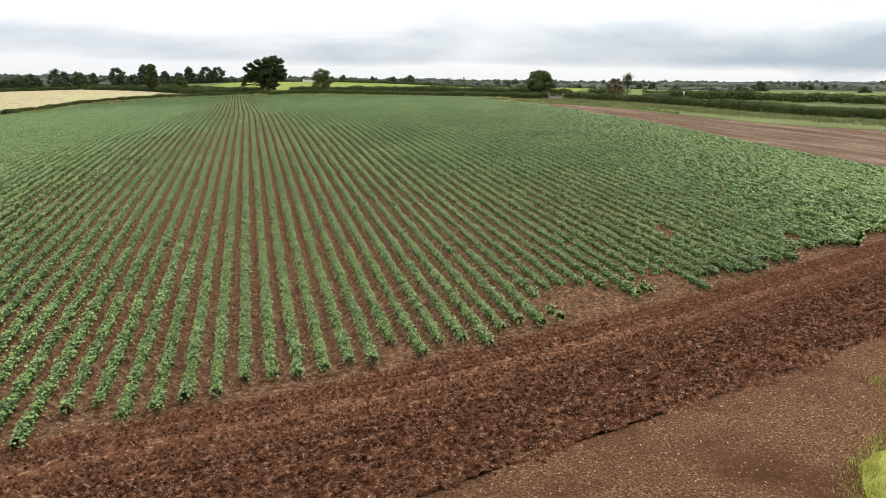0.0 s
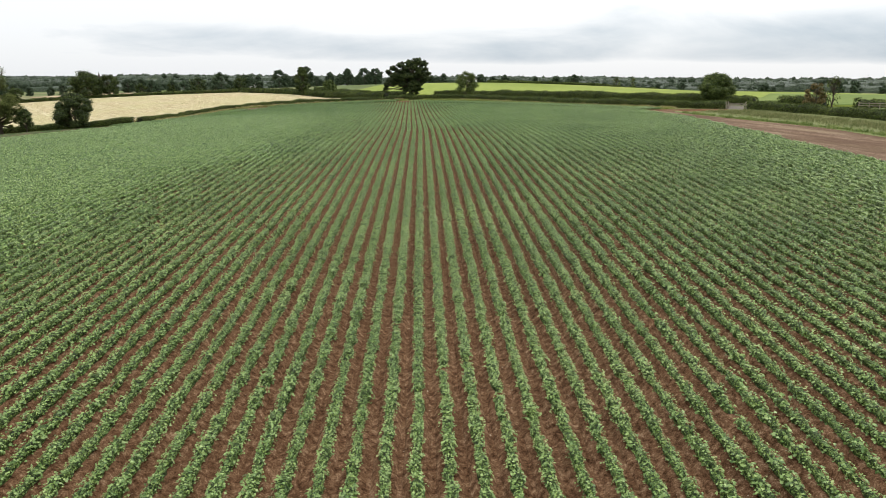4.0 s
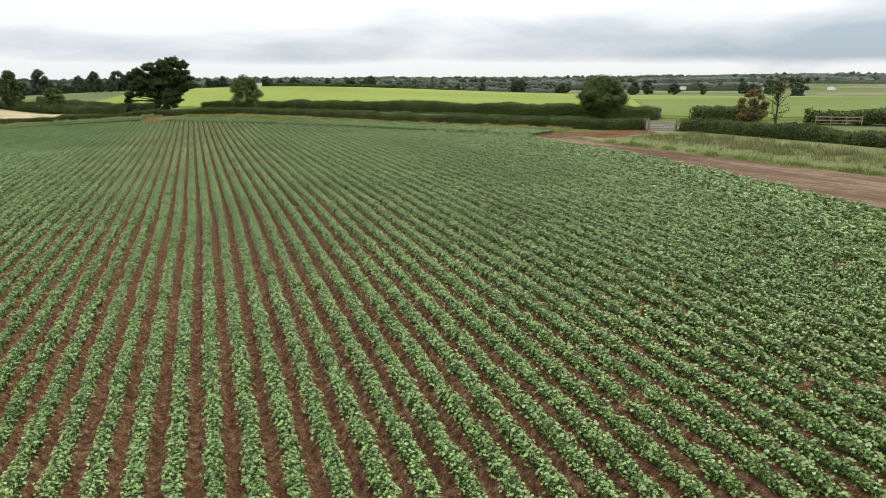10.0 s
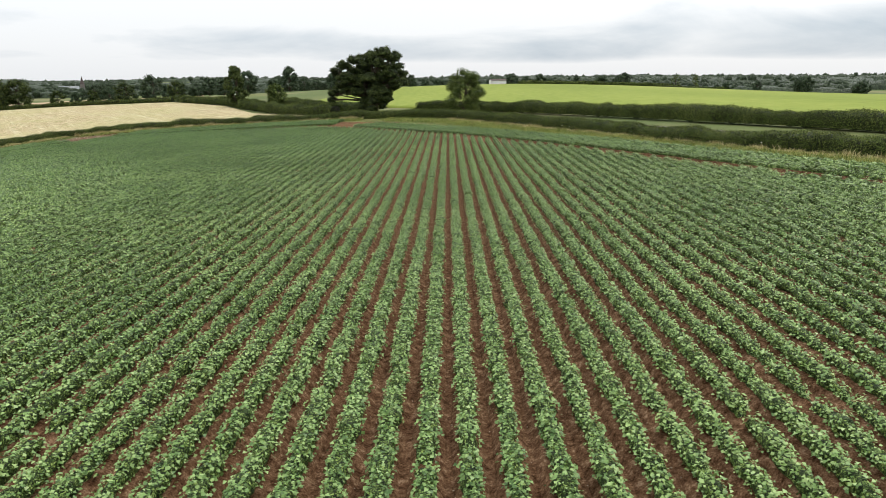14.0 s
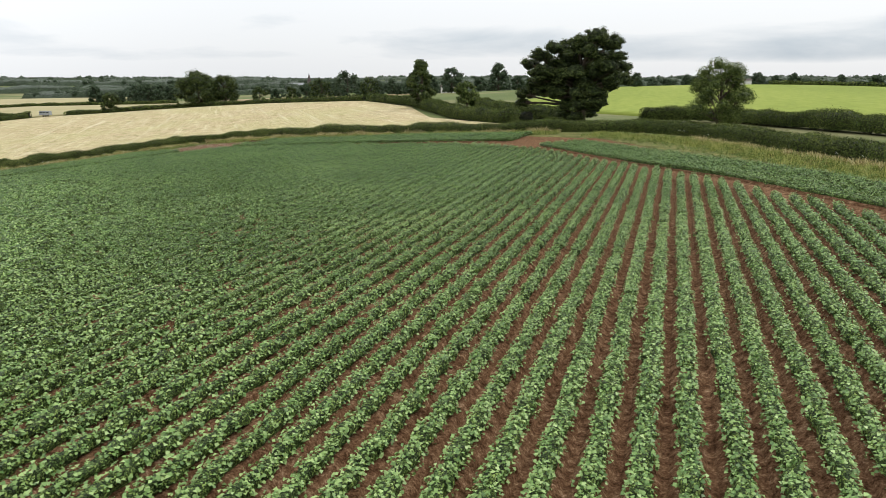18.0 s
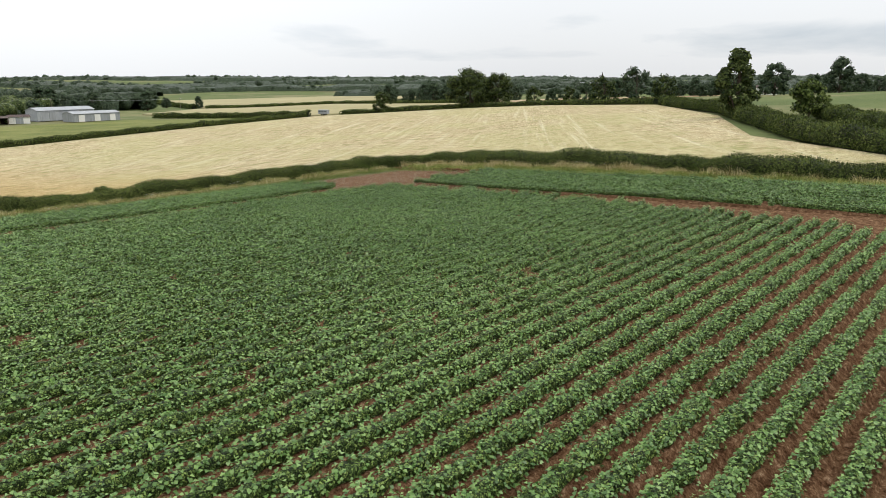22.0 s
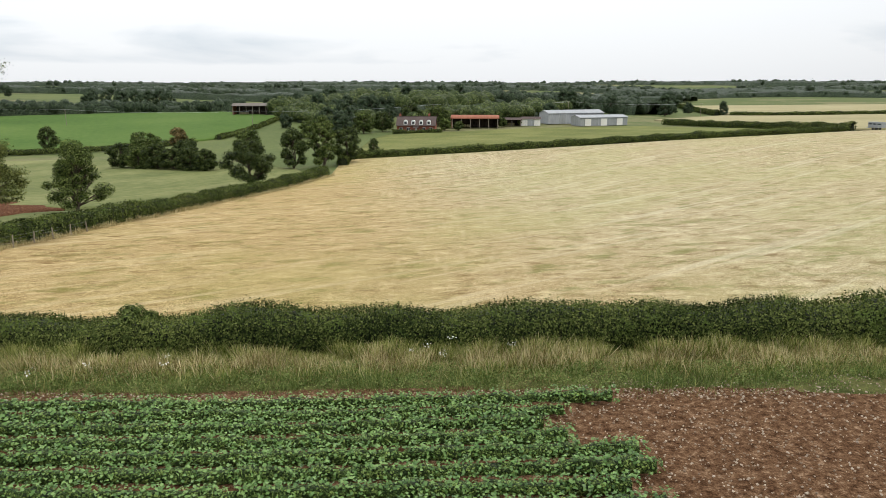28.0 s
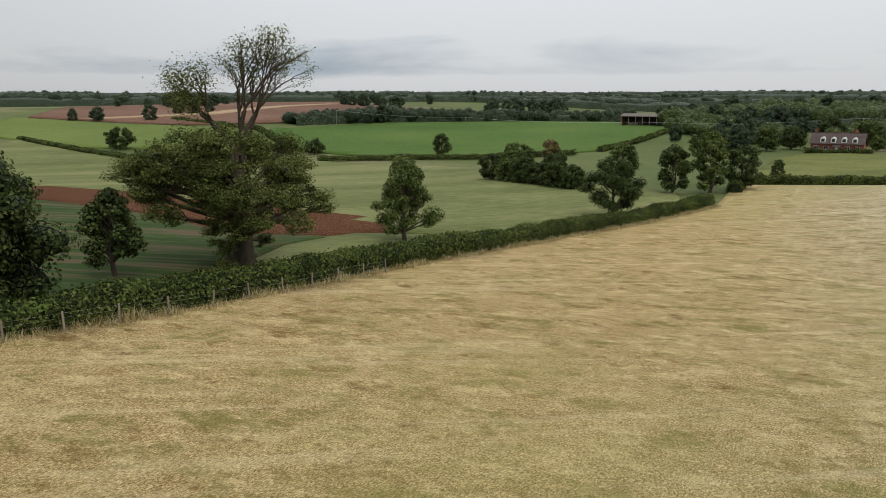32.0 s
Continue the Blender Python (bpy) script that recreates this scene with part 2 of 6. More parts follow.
M_SOIL = material("red_brown_soil", [(0.36, (0.034, 0.0155, 0.0075)), (0.46, (0.097, 0.051, 0.026)), (0.55, (0.162, 0.091, 0.049)), (0.72, (0.42, 0.295, 0.19))], 4.5, 18.0, 0.95, bump=0.08, spec=0.02)
M_TILLED = material("dark_tilled_soil", [(0.36, (0.03, 0.0125, 0.0065)), (0.47, (0.07, 0.029, 0.0145)), (0.55, (0.115, 0.05, 0.026)), (0.64, (0.32, 0.185, 0.11))], 6.0, 24.0, 0.95, bump=0.1, island=0.06, spec=0.02)
M_TRAMPLED = material("trampled_soil", [(0.36, (0.045, 0.019, 0.0095)), (0.47, (0.105, 0.047, 0.024)), (0.55, (0.165, 0.078, 0.042)), (0.64, (0.34, 0.21, 0.13))], 5.0, 22.0, 0.95, bump=0.06, spec=0.02)
M_TRACK = material("pale_packed_soil", [(0.38, (0.045, 0.018, 0.009)), (0.46, (0.12, 0.056, 0.028)), (0.53, (0.175, 0.09, 0.047)), (0.59, (0.29, 0.18, 0.11)), (0.64, (0.52, 0.4, 0.28))], 14.0, 45.0, 0.95, bump=0.1, spec=0.02, second=(0.082, 0.037, 0.019), second_scale=0.3, second_at=(0.46, 0.68))
M_STUBBLE = hay_stubble()


def greener_north(m, tint, start, end):
    """Growth that is greener towards the north end of a field."""
    n, l = m.node_tree.nodes, m.node_tree.links
    bsdf = n["Principled BSDF"]
    colour = bsdf.inputs["Base Color"].links[0].from_socket
    tc, sp, mr, mx = n.new("ShaderNodeTexCoord"), n.new("ShaderNodeSeparateXYZ"), n.new("ShaderNodeMapRange"), n.new("ShaderNodeMix")
    mx.data_type, mx.blend_type, mr.interpolation_type = "RGBA", "MULTIPLY", "SMOOTHSTEP"
    mr.inputs["From Min"].default_value, mr.inputs["From Max"].default_value = start, end
    l.new(tc.outputs["Object"], sp.inputs[0])
    l.new(sp.outputs["Y"], mr.inputs["Value"])
    l.new(mr.outputs["Result"], mx.inputs["Factor"])
    l.new(colour, mx.inputs["A"])
    mx.inputs["B"].default_value = (*tint, 1)
    mx.clamp_result = True
    l.new(mx.outputs["Result"], bsdf.inputs["Base Color"])


greener_north(M_STUBBLE, (1.03, 1.16, 1.45), 192, 232)
M_BARLEY = material("ripening_barley", [(0.34, (0.085, 0.105, 0.036)), (0.5, (0.15, 0.165, 0.062)), (0.62, (0.22, 0.22, 0.095))], 0.05, 0.9, bump=0.2, stretch=(1, 0.3, 1), turn=radians(60))
M_PALE = material("pale_ripe_field", [(0.3, (0.24, 0.21, 0.11)), (0.5, (0.31, 0.275, 0.15)), (0.7, (0.38, 0.335, 0.195))], 0.02, 0.4, bump=0.1)
M_PASTURE = material("green_pasture", [(0.3, (0.045, 0.085, 0.018)), (0.5, (0.07, 0.125, 0.026)), (0.7, (0.11, 0.16, 0.04))], 0.015, 0.4, bump=0.1)
M_MEADOW = material("yellow_green_meadow", [(0.3, (0.125, 0.165, 0.03)), (0.5, (0.19, 0.23, 0.044)), (0.7, (0.255, 0.285, 0.066))], 0.015, 0.5, bump=0.1, stretch=(1, 0.2, 1))
M_MEADOW_DULL = material("dull_green_meadow", [(0.3, (0.08, 0.12, 0.028)), (0.5, (0.125, 0.165, 0.042)), (0.7, (0.18, 0.21, 0.06))], 0.015, 0.4, bump=0.1)
M_RED = material("bare_red_earth", [(0.3, (0.10, 0.052, 0.034)), (0.5, (0.165, 0.093, 0.063)), (0.7, (0.24, 0.148, 0.104))], 0.01, 0.3, bump=0.1)
M_POTATO = material("potato_leaf", [(0.25, (0.0575, 0.119, 0.02)), (0.5, (0.168, 0.267, 0.064)), (0.75, (0.315, 0.41, 0.135))], 0.12, 2.0, 0.43, island=0.46, through_light=0.12, spec=0.42)
# lit and shaded copies of the plant core: shade inside the plants painted dark
M_POTATO_SHADED = leaf_heap("potato_core_shaded", [(0.0, (0.016, 0.031, 0.006)), (0.5, (0.084, 0.142, 0.03)), (1.0, (0.25, 0.345, 0.085))], 20.0, 0.1, 0.15)
M_POTATO_LIT = leaf_heap("potato_core_lit", [(0.0, (0.055, 0.103, 0.018)), (0.4, (0.166, 0.262, 0.054)), (0.75, (0.29, 0.395, 0.11)), (1.0, (0.4, 0.495, 0.175))], 8.0, 0.14, 0.25)
for m in (M_POTATO, M_POTATO_LIT):
    greener_north(m, (1.0, 1.06, 1.1), -50, 60)
    greener_north(m, (0.66, 0.77, 0.64), 120, 205)
M_HEDGE = material("hedge_leaf", [(0.3, (0.014, 0.023, 0.006)), (0.5, (0.05, 0.07, 0.016)), (0.72, (0.16, 0.185, 0.05))], 0.25, 3.0, 0.75, island=0.42, through_light=0.08, spec=0.08, second=(0.1, 0.14, 0.032), second_scale=0.8, second_at=(0.53, 0.64))
# the hedge's inner mass is coloured near black, its shade put into the colour
M_HEDGE_IN = leaf_heap("hedge_inside_shade", [(0.0, (0.006, 0.01, 0.003)), (0.5, (0.022, 0.031, 0.008)), (1.0, (0.06, 0.072, 0.02))], 9.0, 0.08)
M_OAK = leafy("oak_leaf", (0.02, 0.032, 0.009), (0.05, 0.07, 0.02), (0.12, 0.145, 0.045), 0.12, 0.4)
M_ASH = leafy("ash_leaf", (0.03, 0.048, 0.011), (0.085, 0.118, 0.03), (0.2, 0.235, 0.07), 0.2, 0.4)
M_OLD_ASH = leafy("old_ash_leaf", (0.035, 0.048, 0.012), (0.1, 0.122, 0.033), (0.21, 0.225, 0.07), 0.2, 0.4)
# far foliage is tinted cooler: the blue of distance haze put into its colour
M_WOOD = leafy("wood_leaf_haze_tint", (0.03, 0.05, 0.026), (0.055, 0.083, 0.043), (0.1, 0.13, 0.068), 0.12, 0.4)
M_MARGIN = material("margin_grass", [(0.34, (0.045, 0.06, 0.018)), (0.5, (0.11, 0.115, 0.038)), (0.66, (0.22, 0.2, 0.08))], 0.8, 7.0, 0.9, bump=0.15)
M_RUST = leafy("rusty_leaf", (0.075, 0.058, 0.022), (0.17, 0.125, 0.05), (0.29, 0.22, 0.095))
M_BARE = material("rutted_bare_soil", [(0.34, (0.065, 0.039, 0.025)), (0.5, (0.135, 0.088, 0.058)), (0.66, (0.27, 0.2, 0.14))], 0.4, 5.0, 0.95, bump=0.1, stretch=(1, 0.15, 1), turn=radians(12), spec=0.02, second=(0.14, 0.12, 0.055), second_scale=0.1, second_at=(0.58, 0.8))
M_PASTURE_PALE = material("pale_pasture", [(0.34, (0.09, 0.105, 0.03)), (0.5, (0.14, 0.152, 0.047)), (0.64, (0.2, 0.2, 0.07))], 0.06, 0.9, bump=0.1)
M_STRIP = material("pale_seeding_grass", [(0.3, (0.085, 0.1, 0.035)), (0.5, (0.14, 0.155, 0.06)), (0.7, (0.22, 0.22, 0.1))], 0.1, 2.5, bump=0.15)
M_CROP_FAR = material("young_row_crop", [(0.38, (0.026, 0.05, 0.012)), (0.49, (0.045, 0.075, 0.02)), (0.57, (0.11, 0.08, 0.048))], 0.9, 2.6, bump=0.1, stretch=(1, 0.04, 1), turn=radians(21))
M_TAN = material("tan_stubble", [(0.3, (0.27, 0.19, 0.11)), (0.5, (0.36, 0.26, 0.16)), (0.7, (0.45, 0.34, 0.22))], 0.02, 0.4, bump=0.1)
M_STONE = material("pale_field_stone", [(0.3, (0.22, 0.16, 0.11)), (0.7, (0.48, 0.4, 0.31))], 2.0, 20.0, 0.9, island=0.6)
# same haze tint painted into the inner mass of the far woods
M_WOOD_IN = leaf_heap("wood_canopy_haze_tint", [(0.0, (0.026, 0.042, 0.022)), (0.5, (0.05, 0.075, 0.038)), (1.0, (0.09, 0.118, 0.06))], 1.3, 0.5)
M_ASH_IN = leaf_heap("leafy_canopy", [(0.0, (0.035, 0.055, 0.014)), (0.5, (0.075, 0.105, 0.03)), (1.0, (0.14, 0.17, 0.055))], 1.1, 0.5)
# crown insides are darker than their leaves: the crown's shade painted as colour
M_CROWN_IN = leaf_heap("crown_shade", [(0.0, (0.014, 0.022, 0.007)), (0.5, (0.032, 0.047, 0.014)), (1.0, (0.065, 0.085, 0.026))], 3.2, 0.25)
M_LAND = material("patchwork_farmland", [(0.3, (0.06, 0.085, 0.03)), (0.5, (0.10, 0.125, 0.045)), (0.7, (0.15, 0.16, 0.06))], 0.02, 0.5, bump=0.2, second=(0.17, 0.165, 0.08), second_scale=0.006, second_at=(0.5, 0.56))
# the same painted shade for crowns of paler leaves
M_LIGHT_IN = leaf_heap("pale_crown_shade", [(0.0, (0.024, 0.038, 0.01)), (0.5, (0.058, 0.082, 0.021)), (1.0, (0.12, 0.15, 0.045))], 3.6, 0.25)
M_BARK = material("tree_bark", [(0.3, (0.04, 0.032, 0.024)), (0.6, (0.10, 0.08, 0.06))], 1.5, 9.0, 0.95, bump=0.05, stretch=(1, 1, 0.25))
M_DRY = material("dry_grass", [(0.25, (0.19, 0.15, 0.055)), (0.48, (0.42, 0.35, 0.155)), (0.72, (0.66, 0.57, 0.33))], 0.45, 3.0, 0.8, island=0.8, through_light=0.4)
M_WEED = material("green_weeds", [(0.3, (0.08, 0.12, 0.03)), (0.5, (0.15, 0.21, 0.055)), (0.7, (0.27, 0.31, 0.11))], 0.4, 3.0, 0.8, island=0.5, through_light=0.3)
M_PALE_BLADE = material("pale_seeding_blade", [(0.3, (0.10, 0.115, 0.04)), (0.5, (0.165, 0.18, 0.07)), (0.7, (0.27, 0.27, 0.13))], 0.2, 2.0, 0.8, island=0.5, through_light=0.3)
M_VERGE = material("yellow_green_verge", [(0.25, (0.16, 0.18, 0.03)), (0.48, (0.31, 0.32, 0.06)), (0.75, (0.5, 0.48, 0.15))], 0.45, 3.0, 0.8, island=0.7, through_light=0.3)
M_LUSH = material("lush_grass", [(0.25, (0.08, 0.11, 0.022)), (0.48, (0.21, 0.25, 0.055)), (0.75, (0.45, 0.45, 0.16))], 0.45, 3.0, 0.8, island=0.8, through_light=0.35)

# ---- the lie of the land ----
NEAR_HILLS = [(-136, -63, -0.93), (-136, 27, 0.87), (-136, 118, 3.66), (-136, 208, -6.14), (-68, -63, 1.16), (-68, 27, -0.08), (-68, 118, -0.44), (-68, 208, 3.27), (0, -63, -0.75), (0, 27, 3.58), (0, 118, 1.0), (0, 208, -2.14), (68, -63, -1.57), (68, 27, 0.46), (68, 118, -0.15), (68, 208, 2.41)]
BROAD_HILLS = [(-270, 225, 0.47), (-405, 360, -8.25), (-225, 405, 2.33), (0, 360, 6.7), (-270, 0, -10.33), (225, 90, 8.71), (-405, 135, -3.31), (0, -225, 2.73), (225, 360, 0.91)]


def ground(x, y):
    """Height of the ground: a plain with low hills and a valley, which rises to a ridge far off."""
    x, y = np.asarray(x, float), np.asarray(y, float)
    z = np.full(np.broadcast(x, y).shape, -16.0)
    for hills, r in ((NEAR_HILLS, 64.0), (BROAD_HILLS, 155.0)):
        for a, b, h in hills:
            z = z + h * np.exp(-((x - a) ** 2 + (y - b) ** 2) / (2 * r * r))
    far = np.hypot(x + 50, y - 150)
    z = z + 15.0 * np.exp(-((x + 850) ** 2 + (y + 230) ** 2) / (2 * 260.0 ** 2))
    z = z + 9.0 * np.exp(-((x + 522) ** 2 + (y - 285) ** 2) / (2 * 75.0 ** 2))
    z = z + 8.5 * np.exp(-((x - 60) ** 2 + (y - 610) ** 2) / (2 * 140.0 ** 2))
    k = np.clip((far - 500) / 1900, 0, 1)
    west = np.clip((-x - 350) / 500, 0, 1) * np.clip((2500 - far) / 1500, 0, 1)
    z = z - 11 * west * west * (3 - 2 * west) + 8.5 * k * k * (3 - 2 * k)
    roll = np.clip((far - 450) / 600, 0, 1)
    return z + roll * (2.6 * np.sin(x / 230 + 1.3) * np.cos(y / 270 - 0.4) + 1.2 * np.sin(x / 97 + y / 151))


def mesh_from(name, verts, faces, mat, smooth=False):
    """A mesh object's data from arrays of points and of faces that all have one number of corners."""
    me = bpy.data.meshes.new(name)
    verts, faces = np.asarray(verts, np.float32), np.asarray(faces, np.int32)
    me.vertices.add(len(verts))
    me.vertices.foreach_set("co", verts.ravel())
    k = faces.shape[1]
    me.loops.add(faces.size)
    me.loops.foreach_set("vertex_index", faces.ravel())
    me.polygons.add(len(faces))
    me.polygons.foreach_set("loop_start", np.arange(0, faces.size, k, dtype=np.int32))
    me.update(calc_edges=True)
    me.materials.append(mat)
    if smooth:
        me.shade_smooth()
    return me


def under(ob, parent):
    ob.parent = parent
    return ob


def sheet(name, outline, cell, mat, label, category="field", lift=0.0, kind="structure"):
    """A piece of land inside an outline, cut into cells and laid on the ground."""
    bm = bmesh.new()
    bm.faces.new([bm.verts.new((x, y, 0)) for x, y in outline])
    xs, ys = [p[0] for p in outline], [p[1] for p in outline]
    for axis, lo, hi in ((0, min(xs), max(xs)), (1, min(ys), max(ys))):
        for c in np.arange(math.ceil(lo / cell) * cell, hi, cell):
            co, no = [0, 0, 0], [0, 0, 0]
            co[axis], no[axis] = c, 1
            bmesh.ops.bisect_plane(bm, geom=bm.verts[:] + bm.edges[:] + bm.faces[:], plane_co=co, plane_no=no, dist=1e-4)
    for v in bm.verts:
        v.co.z = float(ground(v.co.x, v.co.y)) + lift
    if 0 < lift <= 0.1:
        for v in {v for e in bm.edges if e.is_boundary for v in e.verts}:
            v.co.z -= lift + 0.004
    bm.normal_update()
    for f in bm.faces:
        f.smooth = True
        if f.normal.z < 0:
            f.normal_flip()
    rim = bmesh.ops.extrude_edge_only(bm, edges=[e for e in bm.edges if e.is_boundary])["geom"]
    for v in rim:
        if isinstance(v, bmesh.types.BMVert):
            v.co.z -= 0.6
    me = bpy.data.meshes.new(name)
    bm.to_mesh(me)
    bm.free()
    me.materials.append(mat)
    return tagged(new(name, me), label, category, kind=kind)


def whole_ground():
    """One sheet to the horizon: fine in the middle, coarse far off."""
    s = np.concatenate([-np.geomspace(4000, 520, 36), np.arange(-500, 501, 8), np.geomspace(520, 4000, 36)])
    gx, gy = np.meshgrid(s - 60, s + 150, indexing="ij")
    far = np.hypot(gx + 50, gy - 150)
    gz = ground(gx, gy) - 0.35 - np.clip((far - 450) / 400, 0, 1.2)
    n = len(s)
    i = (np.arange(n - 1)[:, None] * n + np.arange(n - 1)).ravel()
    me = mesh_from("ground", np.stack([gx, gy, gz], -1).reshape(-1, 3), np.stack([i, i + n, i + n + 1, i + 1], 1), M_LAND, True)
    tagged(new("ground", me), "rolling grassy farmland reaching to the horizon", "ground", kind="structure")


whole_ground()

# outlines of the potato land, in metres
EDGE_START = [(-150, -74), (-22.5, -45.9), (-10.8, -44.2), (3.8, -40.5), (23, -34.3), (43, -27)]
EDGE_EAST = [(43, -27), (42.2, -8), (41.6, 20), (42.2, 44), (42.9, 60), (44, 70), (45, 80), (45.6, 95), (45.8, 110.8)]
EDGE_FAR = [(45.8, 110.8), (38.2, 124), (26, 149.5), (14.2, 171), (6.5, 180.8), (-4, 195.6), (-11.2, 201.6), (-20, 203.2), (-33, 205.2), (-52.6, 206.8)]
EDGE_WEST = [(-52.6, 206.8), (-55.4, 197.9), (-57.4, 187.8), (-60, 176), (-72, 148), (-96, 100), (-125, 30), (-150, -74)]
HEAD_NORTH_EAST = [(45.9, 112.7), (39.9, 125.6), (27.7, 150.7), (15.8, 172), (8.1, 182), (-0.5, 194.5), (-4, 199.6)]
HEAD_NORTH = [(-8, 206), (-28.6, 207.3), (-40.6, 207.7), (-51.6, 209.5)]
HEAD_WEST = [(-57.4, 205.6), (-58.8, 196), (-60.6, 187.2), (-63.5, 174), (-75, 149)]
HEDGE_NORTH_EAST = [(65.3, 113.2), (60.8, 116.5), (57, 122.3), (52.8, 130.9), (47.4, 140.3), (41, 149.8), (32.3, 171), (15.3, 208.5), (8, 217), (-3, 220.8), (-12, 220.8), (-18, 221), (-24, 221.8), (-30, 223.4), (-37, 224.3), (-45, 224.6), (-55, 225.5)]
HEDGE_WEST = [(-54.5, 225.5), (-61, 225.6), (-66, 224.4), (-68.8, 221.5), (-70.2, 216), (-71.6, 209.2), (-73.4, 202), (-74.8, 193), (-76.9, 184), (-80.5, 168)]
M_LANE = material("worn_lane", [(0.3, (0.10, 0.09, 0.075)), (0.7, (0.2, 0.18, 0.15))], 0.5, 8.0, 0.9, bump=0.02)
sheet("soil_field", [(-160, -79), (-22.5, -48.5), (24, -37), (60, -25), (72, 5), (56, 66), (54, 95), (66, 114), (58, 121), (31, 171), (14, 208), (6, 220),
                     (-3, 225.5), (-23, 225.8), (-69, 226.5), (-73, 207), (-76, 184), (-79, 168), (-110, 100), (-140, 30)], 3, M_SOIL,
      "red-brown ridged soil of the potato field", "soil", 0.0)
sheet("dirt_track", [(-70, -104), (60, -70), (60, -34), (11, -46), (-5, -50.5), (-22, -52.5), (-70, -67)], 3, M_TRACK, "pale packed dirt track beside tilled soil", "track", 0.03)
SOIL_LINE = [(52, 110), (50.6, 101), (51.4, 91), (52.4, 80), (53.4, 72), (54.8, 66), (56, 58), (55.6, 48), (56.2, 37), (58, 26), (61.5, 18), (70, 11), (90, -10)]
sheet("bare_headland", [(42.6, -26.5), (41.7, -8), (41.1, 20), (41.7, 44), (42.4, 60), (43.5, 70), (44.5, 80), (45.1, 95), (46, 104), (46.5, 109)] + SOIL_LINE + [(90, -35), (44, -28)], 3, M_BARE,
      "bare red-brown headland with tractor ruts", "soil", 0.03)
sheet("worn_gateway", [(51, 109.5), (58, 113.5), (64, 111.5), (66, 108.8), (60, 105), (52, 104)], 3, M_TRACK, "pale trampled earth before the gate", "track", 0.1)
sheet("grass_verge", [(-0.9, -56.3), (0.6, -54.2), (3.3, -52.9), (12, -50.3), (40, -42), (40, -75), (-3, -75)], 2, M_VERGE, "bright green grass verge beside the track", "grass", 0.08)
sheet("grass_strip", SOIL_LINE + [(130, -30), (96, 14), (84, 26), (79, 32), (75.8, 43), (75, 60), (73.8, 79), (71, 101), (66, 112)], 4, M_STRIP, "pale seeding grass strip before the hedge", "grass", 0.06)
sheet("hay_field", [(-62, 227), (-68.5, 225), (-71.5, 217), (-73, 209), (-75, 202), (-76.6, 193), (-79, 184), (-83, 168), (-93, 167.5), (-103.8, 171), (-123.8, 174.3), (-154.8, 182.2), (-201.3, 198.8), (-222, 200.5), (-240, 201.5), (-241, 231), (-242, 267),
                    (-245, 330), (-252, 366), (-240, 370), (-222, 374), (-190, 391), (-150, 384), (-95, 358), (-58, 305), (-38, 262), (-14, 236), (-22, 223), (-45, 226)], 4, M_STUBBLE,
      "mown pale hay field with straw streaks", "hay field", 0.0)
sheet("meadow_field", [(20, 238), (40, 206), (60, 169), (77, 138), (90, 120), (127, 108), (380, 90), (470, 360), (270, 580), (70, 560), (-20, 470), (-32, 300)], 5, M_MEADOW, "bright yellow-green meadow beyond the hedges", "meadow", 0.1)
sheet("east_pasture", [(78, 138.5), (90.5, 120.5), (127, 108.5), (380, 91), (445, 290), (200, 196), (139, 180), (112, 188), (96, 160)], 5, M_MEADOW_DULL, "plain green pasture beside the yellow meadow", "pasture", 0.14)
sheet("farm_pasture", [(-243, 201), (-262, 205), (-330, 214), (-356, 222), (-372, 290), (-372, 345), (-330, 368), (-262, 366), (-247, 330), (-244, 267)], 8, M_PASTURE_PALE, "pale green pasture below the farm buildings", "pasture", 0.1)
sheet("barley_field", [(-145, 168), (-160, 178), (-200, 194), (-222, 190), (-235, 168), (-270, 139), (-282, 119), (-296, 61), (-273, -5), (-310, -100), (-178, -60), (-158, 40), (-164, 87), (-150, 135)], 6, M_BARLEY,
      "pale green ripening barley in the valley", "barley", 0.05)
sheet("red_soil_patch", [(-164, 87), (-156, 135), (-156, 157), (-147, 165), (-137, 161.5), (-131, 151), (-137, 138), (-143, 100), (-152, 50)], 5, M_TILLED, "strip of bare red soil beside barley", "soil", 0.06)
sheet("valley_crop", [(-143, 100), (-137, 138), (-131, 151), (-137, 161.3), (-128, 160), (-118, 163), (-104, 167), (-90, 165), (-90, 140), (-98, 100), (-130, 40)], 5, M_CROP_FAR, "dark green crop with soil showing between rows", "crop", 0.06)
sheet("verge_behind_hedge", [(-104, 168.5), (-124, 172), (-143, 177), (-145, 168), (-141, 160.5), (-128, 160.5), (-118, 163.5)], 4, M_BARLEY, "pale rough grass behind the valley hedge", "grass", 0.09)
sheet("dark_green_field", [(-330, 30), (-322, 64), (-322, 98), (-325, 118), (-360, 150), (-482, 170), (-548, 128), (-535, 80), (-480, 5), (-409, -38)], 12, M_PASTURE, "dark green pasture on the valley side", "pasture", 0.2)
sheet("sloping_pasture", [(-296, -60), (-330, 28), (-400, -42), (-398, -88), (-388, -128), (-380, -200), (-310, -150)], 14, M_MEADOW_DULL, "green sloping pasture with hedges", "pasture", 0.2)
sheet("ploughed_hill", [(-384, -192), (-392, -128), (-402, -90), (-447, -50), (-515, -58), (-560, -20), (-640, -40), (-860, -270), (-500, -290)], 25, M_RED, "ploughed red-brown hillside", "ploughed field", 0.5)
sheet("field_track", [(-392, -160), (-398, -150), (-470, -120), (-600, -150), (-700, -160), (-700, -172), (-600, -164), (-470, -135)], 20, M_TAN, "pale track across the ploughed hillside", "track", 0.9)
